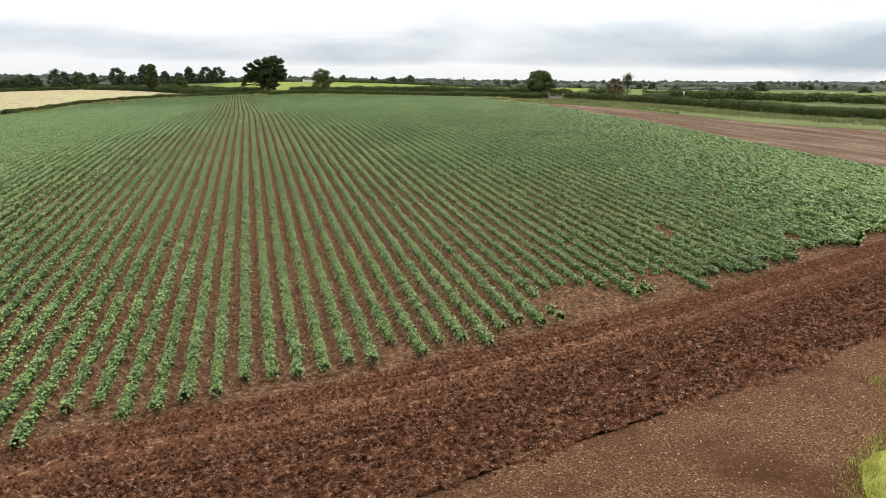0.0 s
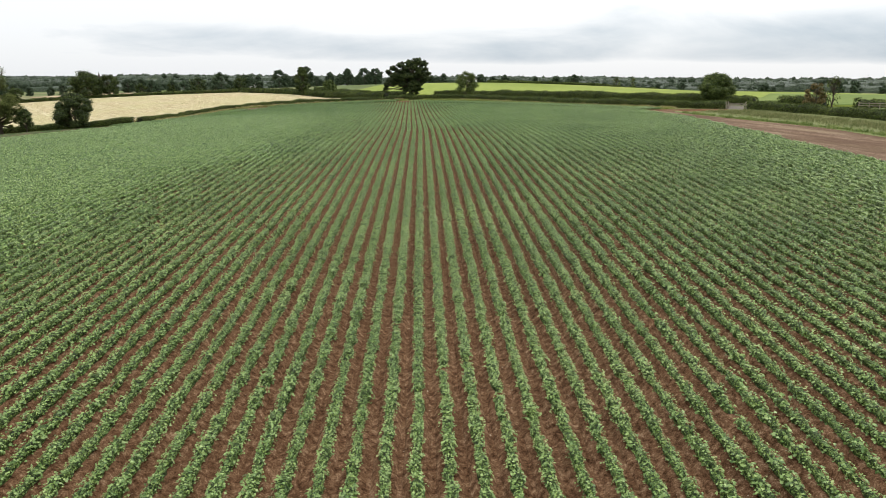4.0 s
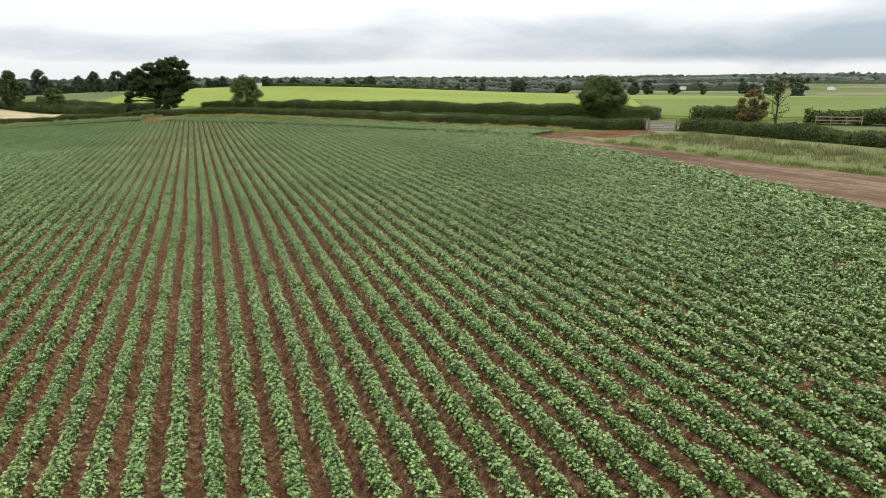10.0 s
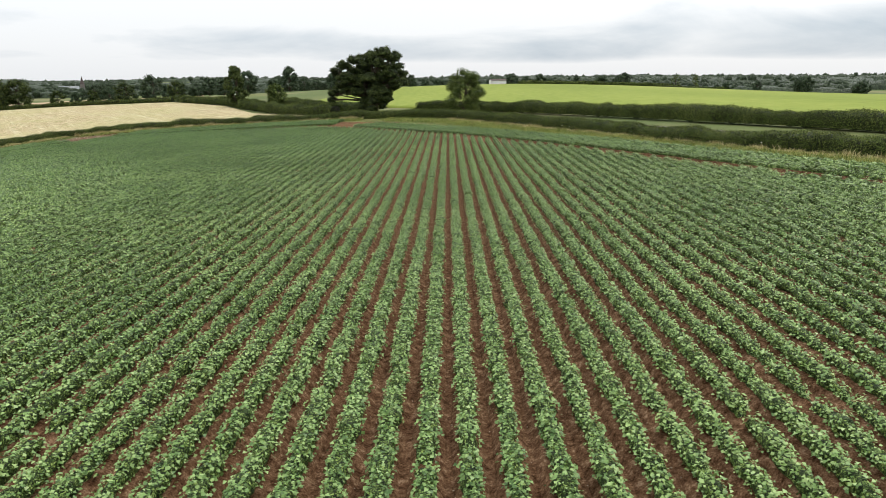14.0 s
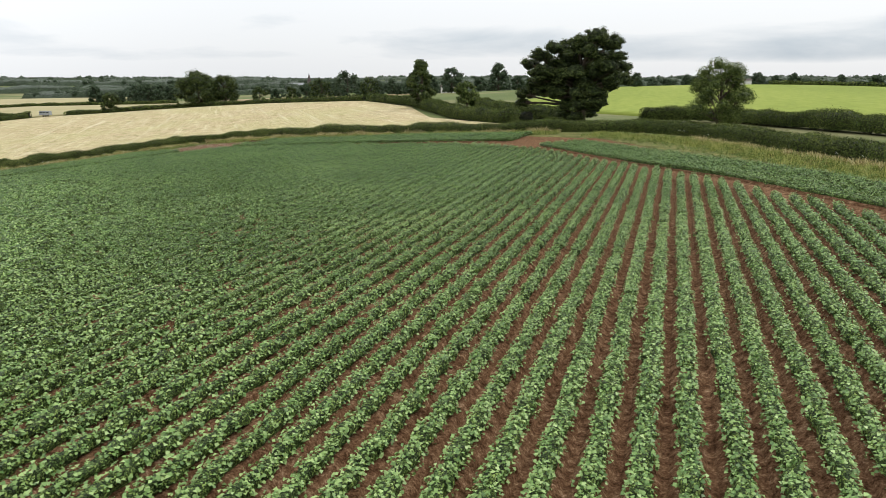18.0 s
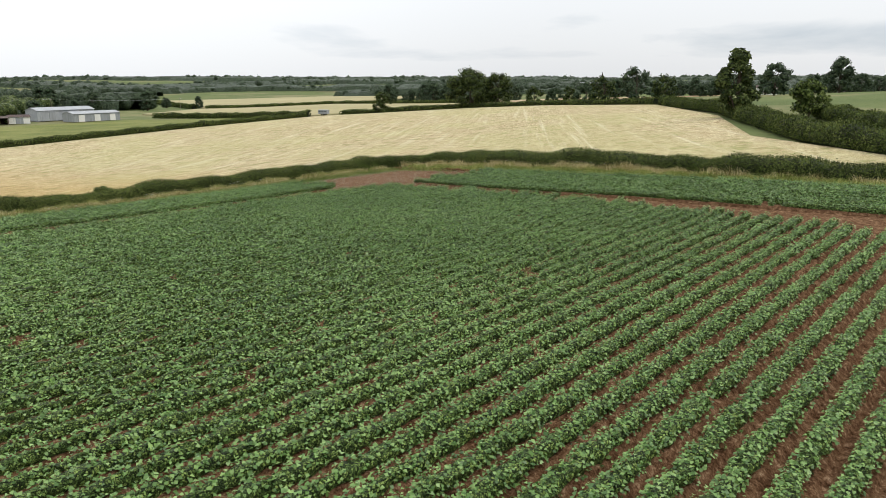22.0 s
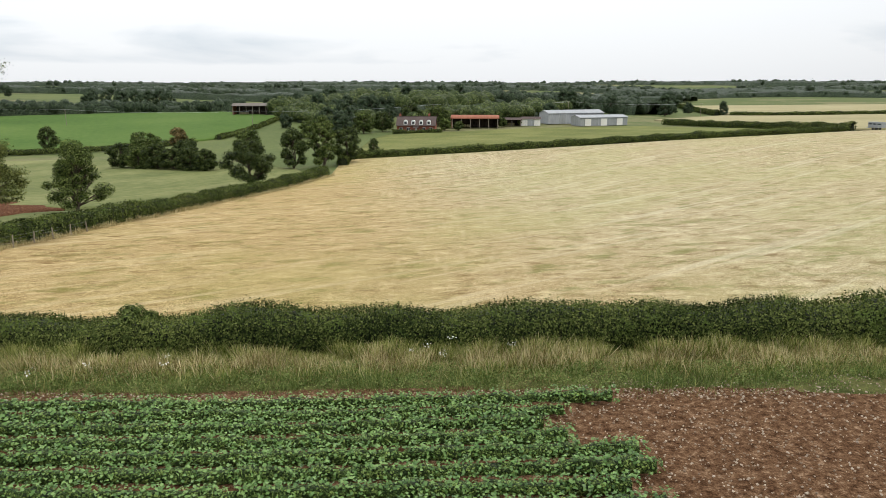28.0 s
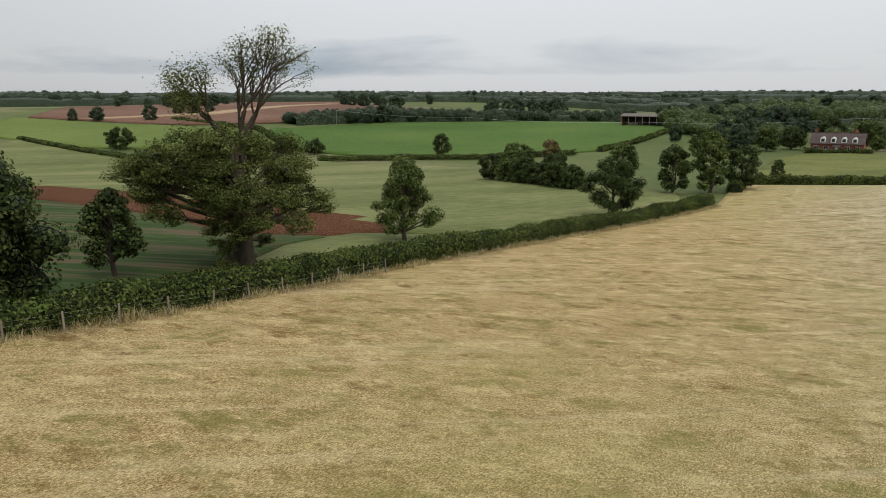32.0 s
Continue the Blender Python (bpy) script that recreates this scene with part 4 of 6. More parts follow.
def bough_tree(x, y, right, boughs, leaf, per, label, mat, trunk, top, seed=1, clumps=9, dense=0.55, thin=0.0, pad=(0.4, 0.62)):
    """A tree whose boughs are given as (across, height, size): each carries flat pads of leaves, with gaps between the pads. right: the way in which across counts."""
    global rng
    keep, rng = rng, np.random.default_rng(seed)
    rt = np.array([right[0], right[1], 0.0])
    dp = np.array([-right[1], right[0], 0.0])
    wood = [tube([(0, 0, -0.5), (0, 0, 0.1 * top), (0.1, 0, 0.3 * top), (0, 0.1, 0.55 * top), (0.1, 0, 0.85 * top)], [trunk * 1.45, trunk * 1.1, trunk, trunk * 0.6, trunk * 0.15], 9)]
    mids, mid_size, pads, pad_size = [], [], [], []
    half = max(abs(b[0]) for b in boughs) + 1.5
    for u, z, r in boughs:
        room = half * 0.62 * math.sqrt(max(0.05, 1 - (u / half) ** 2))
        for d in ((rng.uniform(0.25, 0.8) * room, -rng.uniform(0.25, 0.8) * room) if room > 2.4 else (rng.normal(0, 0.4),)):
            c = rt * (u + rng.normal(0, 0.25)) + dp * d + np.array([0, 0, z + rng.normal(0, 0.2)])
            root = np.array([0, 0, max(0.25 * top, min(0.75 * top, z * rng.uniform(0.5, 0.7)))])
            wood.append(limb(root, c, top * 0.035, trunk * rng.uniform(0.28, 0.42), trunk * 0.1, 7, 6))
            mids.append(c)
            mid_size.append(r)
            for _ in range(clumps):
                v = rng.normal(0, 1, 3)
                v /= np.linalg.norm(v)
                p = c + v * r * rng.uniform(0.55, 1.0) * (1, 1, 0.75)
                pads.append(p)
                pad_size.append(r * rng.uniform(*pad))
                wood.append(limb(c * 0.75 + root * 0.25, p, r * 0.12, trunk * 0.07, trunk * 0.025, 4))
    pads, pad_size = np.array(pads), np.array(pad_size)
    ob = tagged(new("tree"), label, "tree")
    ob.matrix_basis = pose(x, y, float(ground(x, y)) - 0.1)
    wp, wf = joined(wood)
    under(new("trunk", mesh_from("trunk", wp, wf, M_BARK, True)), ob)
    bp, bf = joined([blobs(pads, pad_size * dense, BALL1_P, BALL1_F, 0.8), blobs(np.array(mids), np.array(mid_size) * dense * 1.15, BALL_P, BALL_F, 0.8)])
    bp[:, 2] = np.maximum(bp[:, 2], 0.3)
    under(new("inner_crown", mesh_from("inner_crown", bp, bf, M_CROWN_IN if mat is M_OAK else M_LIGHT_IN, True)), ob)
    k = rng.choice(len(pads), len(pads) * per, p=pad_size ** 2 / (pad_size ** 2).sum())
    v = rng.normal(0, 1, (len(k), 3))
    v /= np.linalg.norm(v, axis=1)[:, None]
    v[:, 2] = np.where(v[:, 2] < 0, v[:, 2] * 0.45, v[:, 2])
    c = pads[k] + v * (pad_size[k] * rng.uniform(0.5, 1.15 + thin, len(k)))[:, None] * (1, 1, 0.8)
    c[:, 2] = np.maximum(c[:, 2], 0.3)
    pts, faces = leaf_quads(c, v * 0.7 + rng.normal(0, 0.4, v.shape) + (0, 0, 0.6), rng.uniform(0.6, 1.4, len(k)) * leaf)
    under(new("crown", mesh_from("crown", pts, faces, mat)), ob)
    rng = keep
    return ob


def wood_belt(name, line, width, height, spacing, leaf, per, label, mat=None, seed=3):
    """A far belt of trees too many to count: rounded lumpy crowns, each with a skin of leaves."""
    global rng
    keep, rng = rng, np.random.default_rng(seed)
    q, side = along(line, spacing)
    q = q + side * rng.uniform(-width / 2, width / 2, len(q))[:, None]
    n = len(q)
    h = height * rng.uniform(0.7, 1.05, n) * (1 + 0.28 * soft_noise(q[:, 0], q[:, 1], 0.02) + 0.22 * soft_noise(q[:, 0] + 50, q[:, 1], 0.006))
    wide = h * rng.uniform(0.42, 0.62, n)
    base = ground(q[:, 0], q[:, 1])
    bp, bf = (BALL_P, BALL_F) if spacing < 4.2 else (BALL1_P, BALL1_F)
    lump = 1 + 0.2 * np.sin(bp[None, :, 0] * 3 + q[:, :1]) * np.sin(bp[None, :, 1] * 3 + q[:, 1:]) + rng.normal(0, 0.09, (n, len(bp)))
    p = np.stack([q[:, :1] + bp[None, :, 0] * lump * wide[:, None] * 0.93, q[:, 1:] + bp[None, :, 1] * lump * wide[:, None] * 0.93,
                  base[:, None] + np.maximum(h[:, None] * (0.48 + 0.48 * bp[None, :, 2] * lump), -0.2)], 2)
    f = (np.arange(n)[:, None, None] * len(bp) + bf[None]).reshape(-1, 3)
    k = np.repeat(np.arange(n), per)
    d = rng.normal(0, 1, (len(k), 3))
    d[:, 2] = np.abs(d[:, 2]) - 0.3
    d /= np.linalg.norm(d, axis=1)[:, None]
    rad = rng.uniform(0.88, 1.08, len(k)) * (1 + 0.18 * np.sin(d[:, 0] * 3 + q[k, 0]) * np.sin(d[:, 1] * 3 + q[k, 1]))
    c = np.stack([q[k, 0] + d[:, 0] * wide[k] * rad, q[k, 1] + d[:, 1] * wide[k] * rad, base[k] + np.maximum(h[k] * (0.48 + 0.5 * d[:, 2] * rad), 0.3)], 1)
    pts, faces = leaf_quads(c, d + rng.normal(0, 0.35, d.shape) + (0, 0, 0.2), rng.uniform(0.7, 1.3, len(k)) * leaf)
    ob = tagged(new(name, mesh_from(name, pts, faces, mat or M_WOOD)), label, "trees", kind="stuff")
    m, ms = along(line, spacing * 2)
    up = height * (0.5 if spacing < 4.2 else 0.68) * (1 + 0.25 * soft_noise(m[:, 0], m[:, 1], 0.05)) + rng.normal(0, height * 0.05, len(m))
    prof = np.stack([np.array([-0.52, -0.46, -0.2, 0.2, 0.46, 0.52])[None] * width * rng.uniform(0.9, 1.1, len(m))[:, None], np.array([-0.2, 0.75, 1.0, 1.0, 0.75, -0.2])[None] * up[:, None]], 2)
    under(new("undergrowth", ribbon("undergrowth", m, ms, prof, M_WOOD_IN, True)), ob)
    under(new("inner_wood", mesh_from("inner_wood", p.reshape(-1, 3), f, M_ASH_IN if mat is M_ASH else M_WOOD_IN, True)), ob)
    rng = keep
    return ob


def branches(p, d, length, r, depth, spread, tips):
    """A limb that forks again and again into bare twigs; tips gathers their ends."""
    e = p + d * length
    out = [limb(p, e, length * 0.08, r, r * 0.62, 5, 5)]
    if depth == 0:
        tips.append(e)
        return out
    for k in range(int(rng.integers(2, 4))):
        nd = d + rng.normal(0, spread, 3) + (0, 0, 0.08)
        nd /= np.linalg.norm(nd)
        s = e if k < 2 else p + d * length * rng.uniform(0.4, 0.8)
        out += branches(s, nd, length * rng.uniform(0.6, 0.85), r * 0.6, depth - 1, spread, tips)
    return out


def grass_band(name, line, width, height, density, mat, label, lean=0.35, thick=1.0):
    """Tall grass along a line: single blades, too many to count."""
    q, side = along(line, 1.0)
    n = int(len(q) * width * density)
    i = rng.integers(0, len(q) - 1, n)
    f = rng.uniform(0, 1, n)[:, None]
    xy = q[i] * (1 - f) + q[i + 1] * f + side[i] * rng.normal(0, width * 0.3, n)[:, None]
    h = height * rng.uniform(0.45, 1.3, n) * (1 + 0.3 * soft_noise(xy[:, 0], xy[:, 1], 0.8) + 0.35 * soft_noise(xy[:, 0] + 7, xy[:, 1], 2.3))
    h *= np.where(soft_noise(xy[:, 0], xy[:, 1] + 13, 1.4) < -0.45, 0.45, 1.0)
    a = rng.uniform(0, 2 * np.pi, n)
    wide = np.minimum(h, 0.7) * rng.uniform(0.012, 0.034, n) * thick
    b = np.concatenate([xy, ground(xy[:, 0], xy[:, 1])[:, None] - 0.03], 1)
    acr = np.stack([np.cos(a), np.sin(a), 0 * a], 1) * wide[:, None]
    tip = b + np.concatenate([rng.normal(0, lean, (n, 2)) * h[:, None], h[:, None]], 1)
    pts = np.stack([b - acr, b + acr, tip], 1).reshape(-1, 3)
    return tagged(new(name, mesh_from(name, pts, np.arange(3 * n).reshape(-1, 3), mat)), label, "grass", kind="stuff")


def weed_band(name, line, width, height, n, leaf, mat, label):
    """Broad-leaved weeds in tufts along a line, too many to count."""
    q, side = along(line, 0.7)
    tuft = max(20, n // 45)
    i = rng.integers(0, len(q), tuft)
    mid = q[i] + side[i] * rng.uniform(-0.5, 0.5, tuft)[:, None] * width
    size = rng.uniform(0.12, 0.4, tuft)
    k = rng.integers(0, tuft, n)
    up = rng.uniform(0.1, 1.0, n)
    xy = mid[k] + rng.normal(0, 1, (n, 2)) * (size[k] * (1.2 - 0.7 * up))[:, None]
    c = np.concatenate([xy, (ground(xy[:, 0], xy[:, 1]) + up * height * size[k] * 2.8)[:, None]], 1)
    pts, faces = leaf_quads(c, rng.normal(0, 0.5, (n, 3)) + (0, 0, 0.8), rng.uniform(0.5, 1.4, n) * leaf, 0.5)
    return tagged(new(name, mesh_from(name, pts, faces, mat)), label, "weeds", kind="stuff")

# ---- hedges ----
hedge(HEDGE_NORTH_EAST[:8], 2.2, 1.55, 130, 0.13, "dark clipped hawthorn hedge along the potato field")
hedge(HEDGE_NORTH_EAST[7:], 2.2, 1.5, 170, 0.12, "dark green hedge along the northern field end", rough=0.32)
hedge(HEDGE_WEST, 2.3, 1.45, 430, 0.085, "thick dark green hedge between potatoes and hay field", rough=0.3)
hedge([(-81, 166.2), (-93, 166.4), (-104, 169.7), (-124, 173.1), (-155, 181), (-201, 197.4)], 2.2, 1.7, 70, 0.2, "dark green hedge along the hay field's lower edge")
hedge([(90, 118), (84, 128)], 2.4, 2.0, 45, 0.22, "short dark hedge beside the lane gap")
hedge([(80, 131), (73.5, 140.5), (58.5, 166.8), (38.5, 203), (20, 236), (6, 243)], 2.4, 1.9, 110, 0.14, "tall dark hedge on the lane's far side")
hedge([(-12, 236), (-30, 258), (-48, 292), (-62, 318), (-92, 356)], 3.0, 2.2, 50, 0.21, "overgrown hedge running up beside the hay field")
hedge([(-6, 244), (-22, 268), (-38, 300), (-52, 340)], 2.6, 2.0, 45, 0.21, "second hedge along the meadow")
hedge([(68.2, 109), (70.2, 101), (71.8, 89.5), (73.2, 79), (74.5, 62), (75, 45), (78, 33), (84, 27), (96, 15), (116, -5)], 2.2, 1.6, 85, 0.16, "dark clipped hedge beside the grass strip")
hedge([(93, 112), (108, 96), (125, 60), (140, 20)], 2.6, 1.8, 20, 0.35, "dark hedge along the meadow's lower edge")
hedge([(-222, 201.5), (-240, 202.5), (-242.5, 231), (-243.5, 267), (-246.5, 330), (-251, 358)], 2.4, 1.8, 22, 0.35, "dark hedge between hay field and pasture")
hedge([(-244, 371.5), (-222, 375.5), (-192, 393), (-150, 386), (-95, 360)], 2.4, 1.7, 16, 0.4, "hedge along the top of the hay field")
hedge([(-254, 362), (-300, 369), (-345, 371), (-385, 360)], 2.4, 2.4, 12, 0.5, "hedge between farm pasture and cornfield")
hedge([(-296, 61), (-312, 90), (-318, 118), (-345, 146)], 3.0, 1.6, 12, 0.45, "low dark hedge below the green pasture")
hedge([(-273, -5), (-300, 20), (-330, 32)], 3.0, 1.6, 12, 0.45, "low dark hedge across the valley")
hedge([(-305, -100), (-275, -5)], 3.0, 1.4, 8, 0.6, "thin dark hedge at the barley's edge")
hedge([(-330, 30), (-405, -42), (-425, -120)], 3.0, 1.8, 8, 0.6, "dark hedge up the valley side")
hedge([(-360, 152), (-400, 160), (-480, 172)], 2.6, 1.6, 8, 0.6, "dark hedge below the open barn")
hedge([(60, 556), (150, 560), (196, 640), (230, 640)], 3.0, 2.0, 6, 0.8, "far dark hedge across the meadow")
hedge([(-470, 445), (-420, 522), (-300, 522)], 3.0, 2.0, 6, 0.8, "far hedge behind the cornfield")
hedge([(-480, 442), (-560, 470), (-700, 522)], 3.5, 2.4, 4, 1.1, "far hedge between ripe fields")

# ---- trees that stand alone ----
tree(-75.3, 191.2, 1.75, 1.3, 0.09, 5500, "pale green elder bush grown through the hedge", M_ASH, seed=10, bole=0.05, lumps=18, dense=0.6, name="elder_bush")
OAK_BOUGHS = [(2.2, 13.2, 1.7), (4.6, 12.6, 1.5), (-0.8, 12.6, 1.7), (-3.5, 12.1, 1.5), (-6.2, 10.9, 1.5), (-8.0, 9.6, 1.3), (-1.9, 10.6, 1.6), (1.1, 11.2, 1.8), (3.5, 10.6, 1.7), (5.6, 10.4, 1.1),
              (5.9, 7.6, 1.6), (4.6, 6.6, 1.7), (2.4, 8.2, 1.9), (-0.3, 8.3, 2.0), (-2.7, 7.7, 1.8), (-5.7, 7.0, 1.5), (-7.8, 6.6, 1.3), (-8.8, 4.9, 1.2), (-9.0, 3.4, 1.0), (-3.5, 5.4, 1.6),
              (-0.3, 5.0, 1.9), (2.7, 5.0, 1.7), (-1.4, 3.3, 1.5), (0.8, 3.2, 1.5), (3.4, 3.8, 1.1),
              (-4.5, 9.9, 1.4), (-5.0, 8.6, 1.3), (-6.8, 8.3, 1.2), (4.2, 8.8, 1.6), (0.5, 6.7, 2.0), (-1.8, 9.4, 1.7), (-6.5, 5.3, 1.2), (-4.9, 6.3, 1.3), (2.2, 3.9, 1.4), (6.5, 9.0, 1.1), (0.3, 12.2, 1.6), (0.0, 1.7, 1.2), (-2.4, 2.1, 1.0), (2.2, 2.3, 1.0)]
bough_tree(-3.0, 233, (1, 0), OAK_BOUGHS, 0.2, 110, "large spreading oak behind the field hedge", M_OAK, 0.8, 12, 11, 10, 0.6, pad=(0.34, 0.56))
tree(17, 220, 9.2, 4.3, 0.17, 19000, "young round-crowned ash tree by the hedge", M_ASH, seed=12, bole=0.12, ragged=0.3, dense=0.5)
tree(-52.8, 299, 13, 4.2, 0.5, 4500, "dark ivy-clad tree in the far hedge", M_OAK, seed=13, bole=0.06, egg=0.35)
tree(-40, 298, 6.5, 3.2, 0.45, 1800, "small light green tree beside the hedge", M_ASH, seed=23, bole=0.1)
tree(74, 140, 7.2, 4.2, 0.18, 20000, "round green tree beside the gateway", M_ASH, seed=14, bole=0.18, lumps=70, flat=1.05, ragged=0.15, dense=0.72)
tree(88.5, 113, 6.5, 2.6, 0.3, 500, "bare pale tree with few leaves in the hedge", M_ASH, seed=31, bole=0.1, twigs=26, lumps=10, dense=0)
tree(86, 115, 5.3, 2.6, 0.2, 5000, "rusty brown shrub beside the bare tree", M_RUST, seed=32, bole=0.05, lumps=14)
ASH_BOUGHS = [(-8.3, 7.3, 1.4), (-6.5, 8.3, 1.6), (-6.8, 6.0, 1.5), (-4.5, 9.1, 1.7), (-4.6, 7.0, 1.7), (-4.3, 4.7, 1.3), (-2.3, 9.9, 1.5), (-2.2, 8.0, 1.8), (-2.0, 5.9, 1.6), (0.0, 10.1, 1.5), (0.2, 8.0, 1.9),
              (0.3, 5.8, 1.7), (2.2, 9.2, 1.6), (2.4, 7.0, 1.8), (4.2, 8.0, 1.5), (4.6, 6.0, 1.6), (5.7, 4.5, 1.1), (3.3, 4.3, 1.1), (1.2, 3.8, 1.2), (-0.9, 3.7, 1.1), (-0.4, 2.2, 0.9), (0.4, 1.1, 0.8)]
ash = bough_tree(-117, 164, (-0.26, 0.965), ASH_BOUGHS, 0.15, 190, "tall half-bare ash tree in the valley hedge", M_OLD_ASH, 0.8, 11, 15, 12, 0.24, 0.4, (0.3, 0.5))
rng_kept, rng = rng, np.random.default_rng(151)
twig_ends, clump_ends = [], []
LEAN = np.array([-0.6, 0.8, 0.0])
wood = [limb((0, 0, 4), LEAN * 0.5 + (0, 0, 10.5), 0.3, 0.45, 0.28, 7, 7)]
for turn, tilt, reach in ((0.2, 0.12, 3.4), (1.5, 0.28, 3.0), (-0.8, 0.26, 2.7), (2.6, 0.22, 2.7), (4.2, 0.2, 2.9)):
    d = np.array([math.cos(turn) * tilt, math.sin(turn) * tilt, 1.0]) + LEAN * 0.22
    wood += branches(LEAN * 0.45 + (0, 0, 9.6), d / np.linalg.norm(d), reach, 0.17, 4, 0.34, twig_ends)
d = np.array([0, 0, 1.0]) - LEAN * 0.75
wood += branches(LEAN * 0.2 + (0, 0, 9.0), d / np.linalg.norm(d), 3.1, 0.22, 3, 0.36, clump_ends)
wp, wf = joined(wood)
under(new("bare_top", mesh_from("bare_top", wp, wf, M_BARK, True)), ash)
ends = np.array(twig_ends)
k = np.repeat(np.arange(len(ends)), 24)
c1 = ends[k] + rng.normal(0, 0.3, (len(k), 3))
ends = np.array(clump_ends)
k = np.repeat(np.arange(len(ends)), 170)
c1 = np.concatenate([c1, ends[k] + rng.normal(0, 0.55, (len(k), 3))])
lp, lf = leaf_quads(c1, rng.normal(0, 0.6, c1.shape) + (0, 0, 0.8), rng.uniform(0.5, 1.3, len(c1)) * 0.15)
under(new("upper_leaves", mesh_from("upper_leaves", lp, lf, M_OLD_ASH)), ash)
rng = rng_kept
tree(-95.2, 161.5, 9.8, 5.0, 0.24, 12000, "dark dense tree at the hedge corner", M_OAK, seed=16, bole=0.04, lumps=44, dense=0.7)
tree(-107.6, 160, 6.6, 2.3, 0.22, 3600, "small dark tree in the valley hedge", M_OAK, seed=17, bole=0.2, egg=0.2)
tree(-138.6, 168.5, 9.2, 3.9, 0.2, 12000, "conical green young oak above the hedge", M_ASH, seed=18, bole=0.14, egg=0.4, lumps=34, flat=0.85, dense=0.5)
tree(-177.8, 184.5, 9.2, 4.6, 0.24, 9500, "round dense green tree by the hedge", M_OAK, seed=19, bole=0.14)
tree(-224, 197, 12.5, 4.0, 0.4, 4200, "tall pale-topped willow at the hedge corner", M_ASH, seed=20, bole=0.06, egg=0.4)
tree(-219, 190, 9.5, 3.6, 0.4, 3000, "dark tree in the corner clump", M_OAK, seed=21, bole=0.08)
tree(-230, 203, 9.0, 4.0, 0.42, 3000, "dark round tree beside the willow", M_OAK, seed=22, bole=0.08)
tree(-234, 178, 9.5, 3.8, 0.42, 2600, "grey-green tree in the valley clump", M_ASH, seed=24, bole=0.08)
tree(-242, 160, 10.0, 3.4, 0.45, 2400, "reddish-topped tree in the valley clump", M_RUST, seed=25, bole=0.08, egg=0.3)
tree(-248, 150, 9.0, 4.2, 0.45, 2600, "grey-green willow in the valley clump", M_ASH, seed=26, bole=0.08)
for k, (x, y, h, w) in enumerate([(-236, 147, 6.5, 3.4), (-232.5, 152, 5.5, 3.2), (-229, 157, 6.2, 3.4), (-225.5, 161.5, 5.2, 3.2), (-222, 166, 6.0, 3.3), (-219, 170, 5.0, 3.0), (-238, 153, 7.4, 3.4), (-229, 164, 7.2, 3.2)]):
    tree(x, y, h, w, 0.34, 3200, "dark overgrown bush in the valley thicket", M_ASH if k in (1, 6) else M_OAK, seed=110 + k, bole=0.02, lumps=30, ragged=0.25, dense=0.68, name="bush")
tree(-257, 211, 4.6, 1.8, 0.35, 900, "small upright shrub in the pasture hedge", M_OAK, seed=27, bole=0.05, egg=0.4)
tree(-328, 97, 8.5, 4.0, 0.5, 1800, "lone dark tree at the pasture's edge", M_OAK, seed=28, bole=0.12)
tree(-302, -38, 9.5, 6.0, 0.6, 2600, "broad dark tree on the valley side", M_OAK, seed=29, bole=0.05)
tree(-322, 44, 6.0, 4.5, 0.5, 1500, "low broad bush at the hedge", M_OAK, seed=30, bole=0.03)
tree(-191, 394, 15.5, 9.5, 0.65, 6500, "great dark round oak above the hay field", M_OAK, seed=33, bole=0.12, lumps=36)
tree(-180.5, 399, 13, 6.0, 0.6, 3200, "dark oak next to the great oak", M_OAK, seed=34, bole=0.14)
tree(-222, 375, 8.5, 4.2, 0.5, 1900, "round dark bush tree in the hedge", M_OAK, seed=35, bole=0.04)
tree(-215, 440, 8.0, 3.6, 0.6, 900, "sparse small tree in the tan field", M_ASH, seed=36, bole=0.2, dense=0.4)
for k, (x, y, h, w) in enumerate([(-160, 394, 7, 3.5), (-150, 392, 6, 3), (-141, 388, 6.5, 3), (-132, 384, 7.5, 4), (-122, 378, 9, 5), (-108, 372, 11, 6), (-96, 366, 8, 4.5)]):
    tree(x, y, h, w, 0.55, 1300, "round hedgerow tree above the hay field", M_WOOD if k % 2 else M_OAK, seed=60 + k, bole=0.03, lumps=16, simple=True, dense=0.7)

# trees and a garden hedge round the farmhouse
for k, (x, y, h, w, mat) in enumerate([(-371, 213, 9.5, 5.0, M_ASH), (-366, 202, 8.0, 4.5, M_ASH), (-378, 222, 9.0, 4.5, M_OAK), (-374, 250, 5.5, 2.6, M_ASH), (-396, 250, 10.0, 5.5, M_ASH), (-404, 238, 11.0, 5.5, M_OAK), (-352, 190, 7.5, 4.5, M_ASH), (-372, 256, 4.0, 2.2, M_OAK), (-384, 279, 4.2, 2.4, M_OAK), (-390, 290, 3.4, 2.0, M_ASH)]):
    tree(x, y, h, w, 0.5, 2400, "leafy garden tree beside the farm buildings", mat, seed=90 + k, bole=0.05, lumps=26, flat=1.1, ragged=0.2, dense=0.6)
hedge([(-361, 225), (-359.5, 236), (-357.5, 247)], 1.6, 1.5, 14, 0.4, "low garden hedge before the farmhouse", rough=0.4)

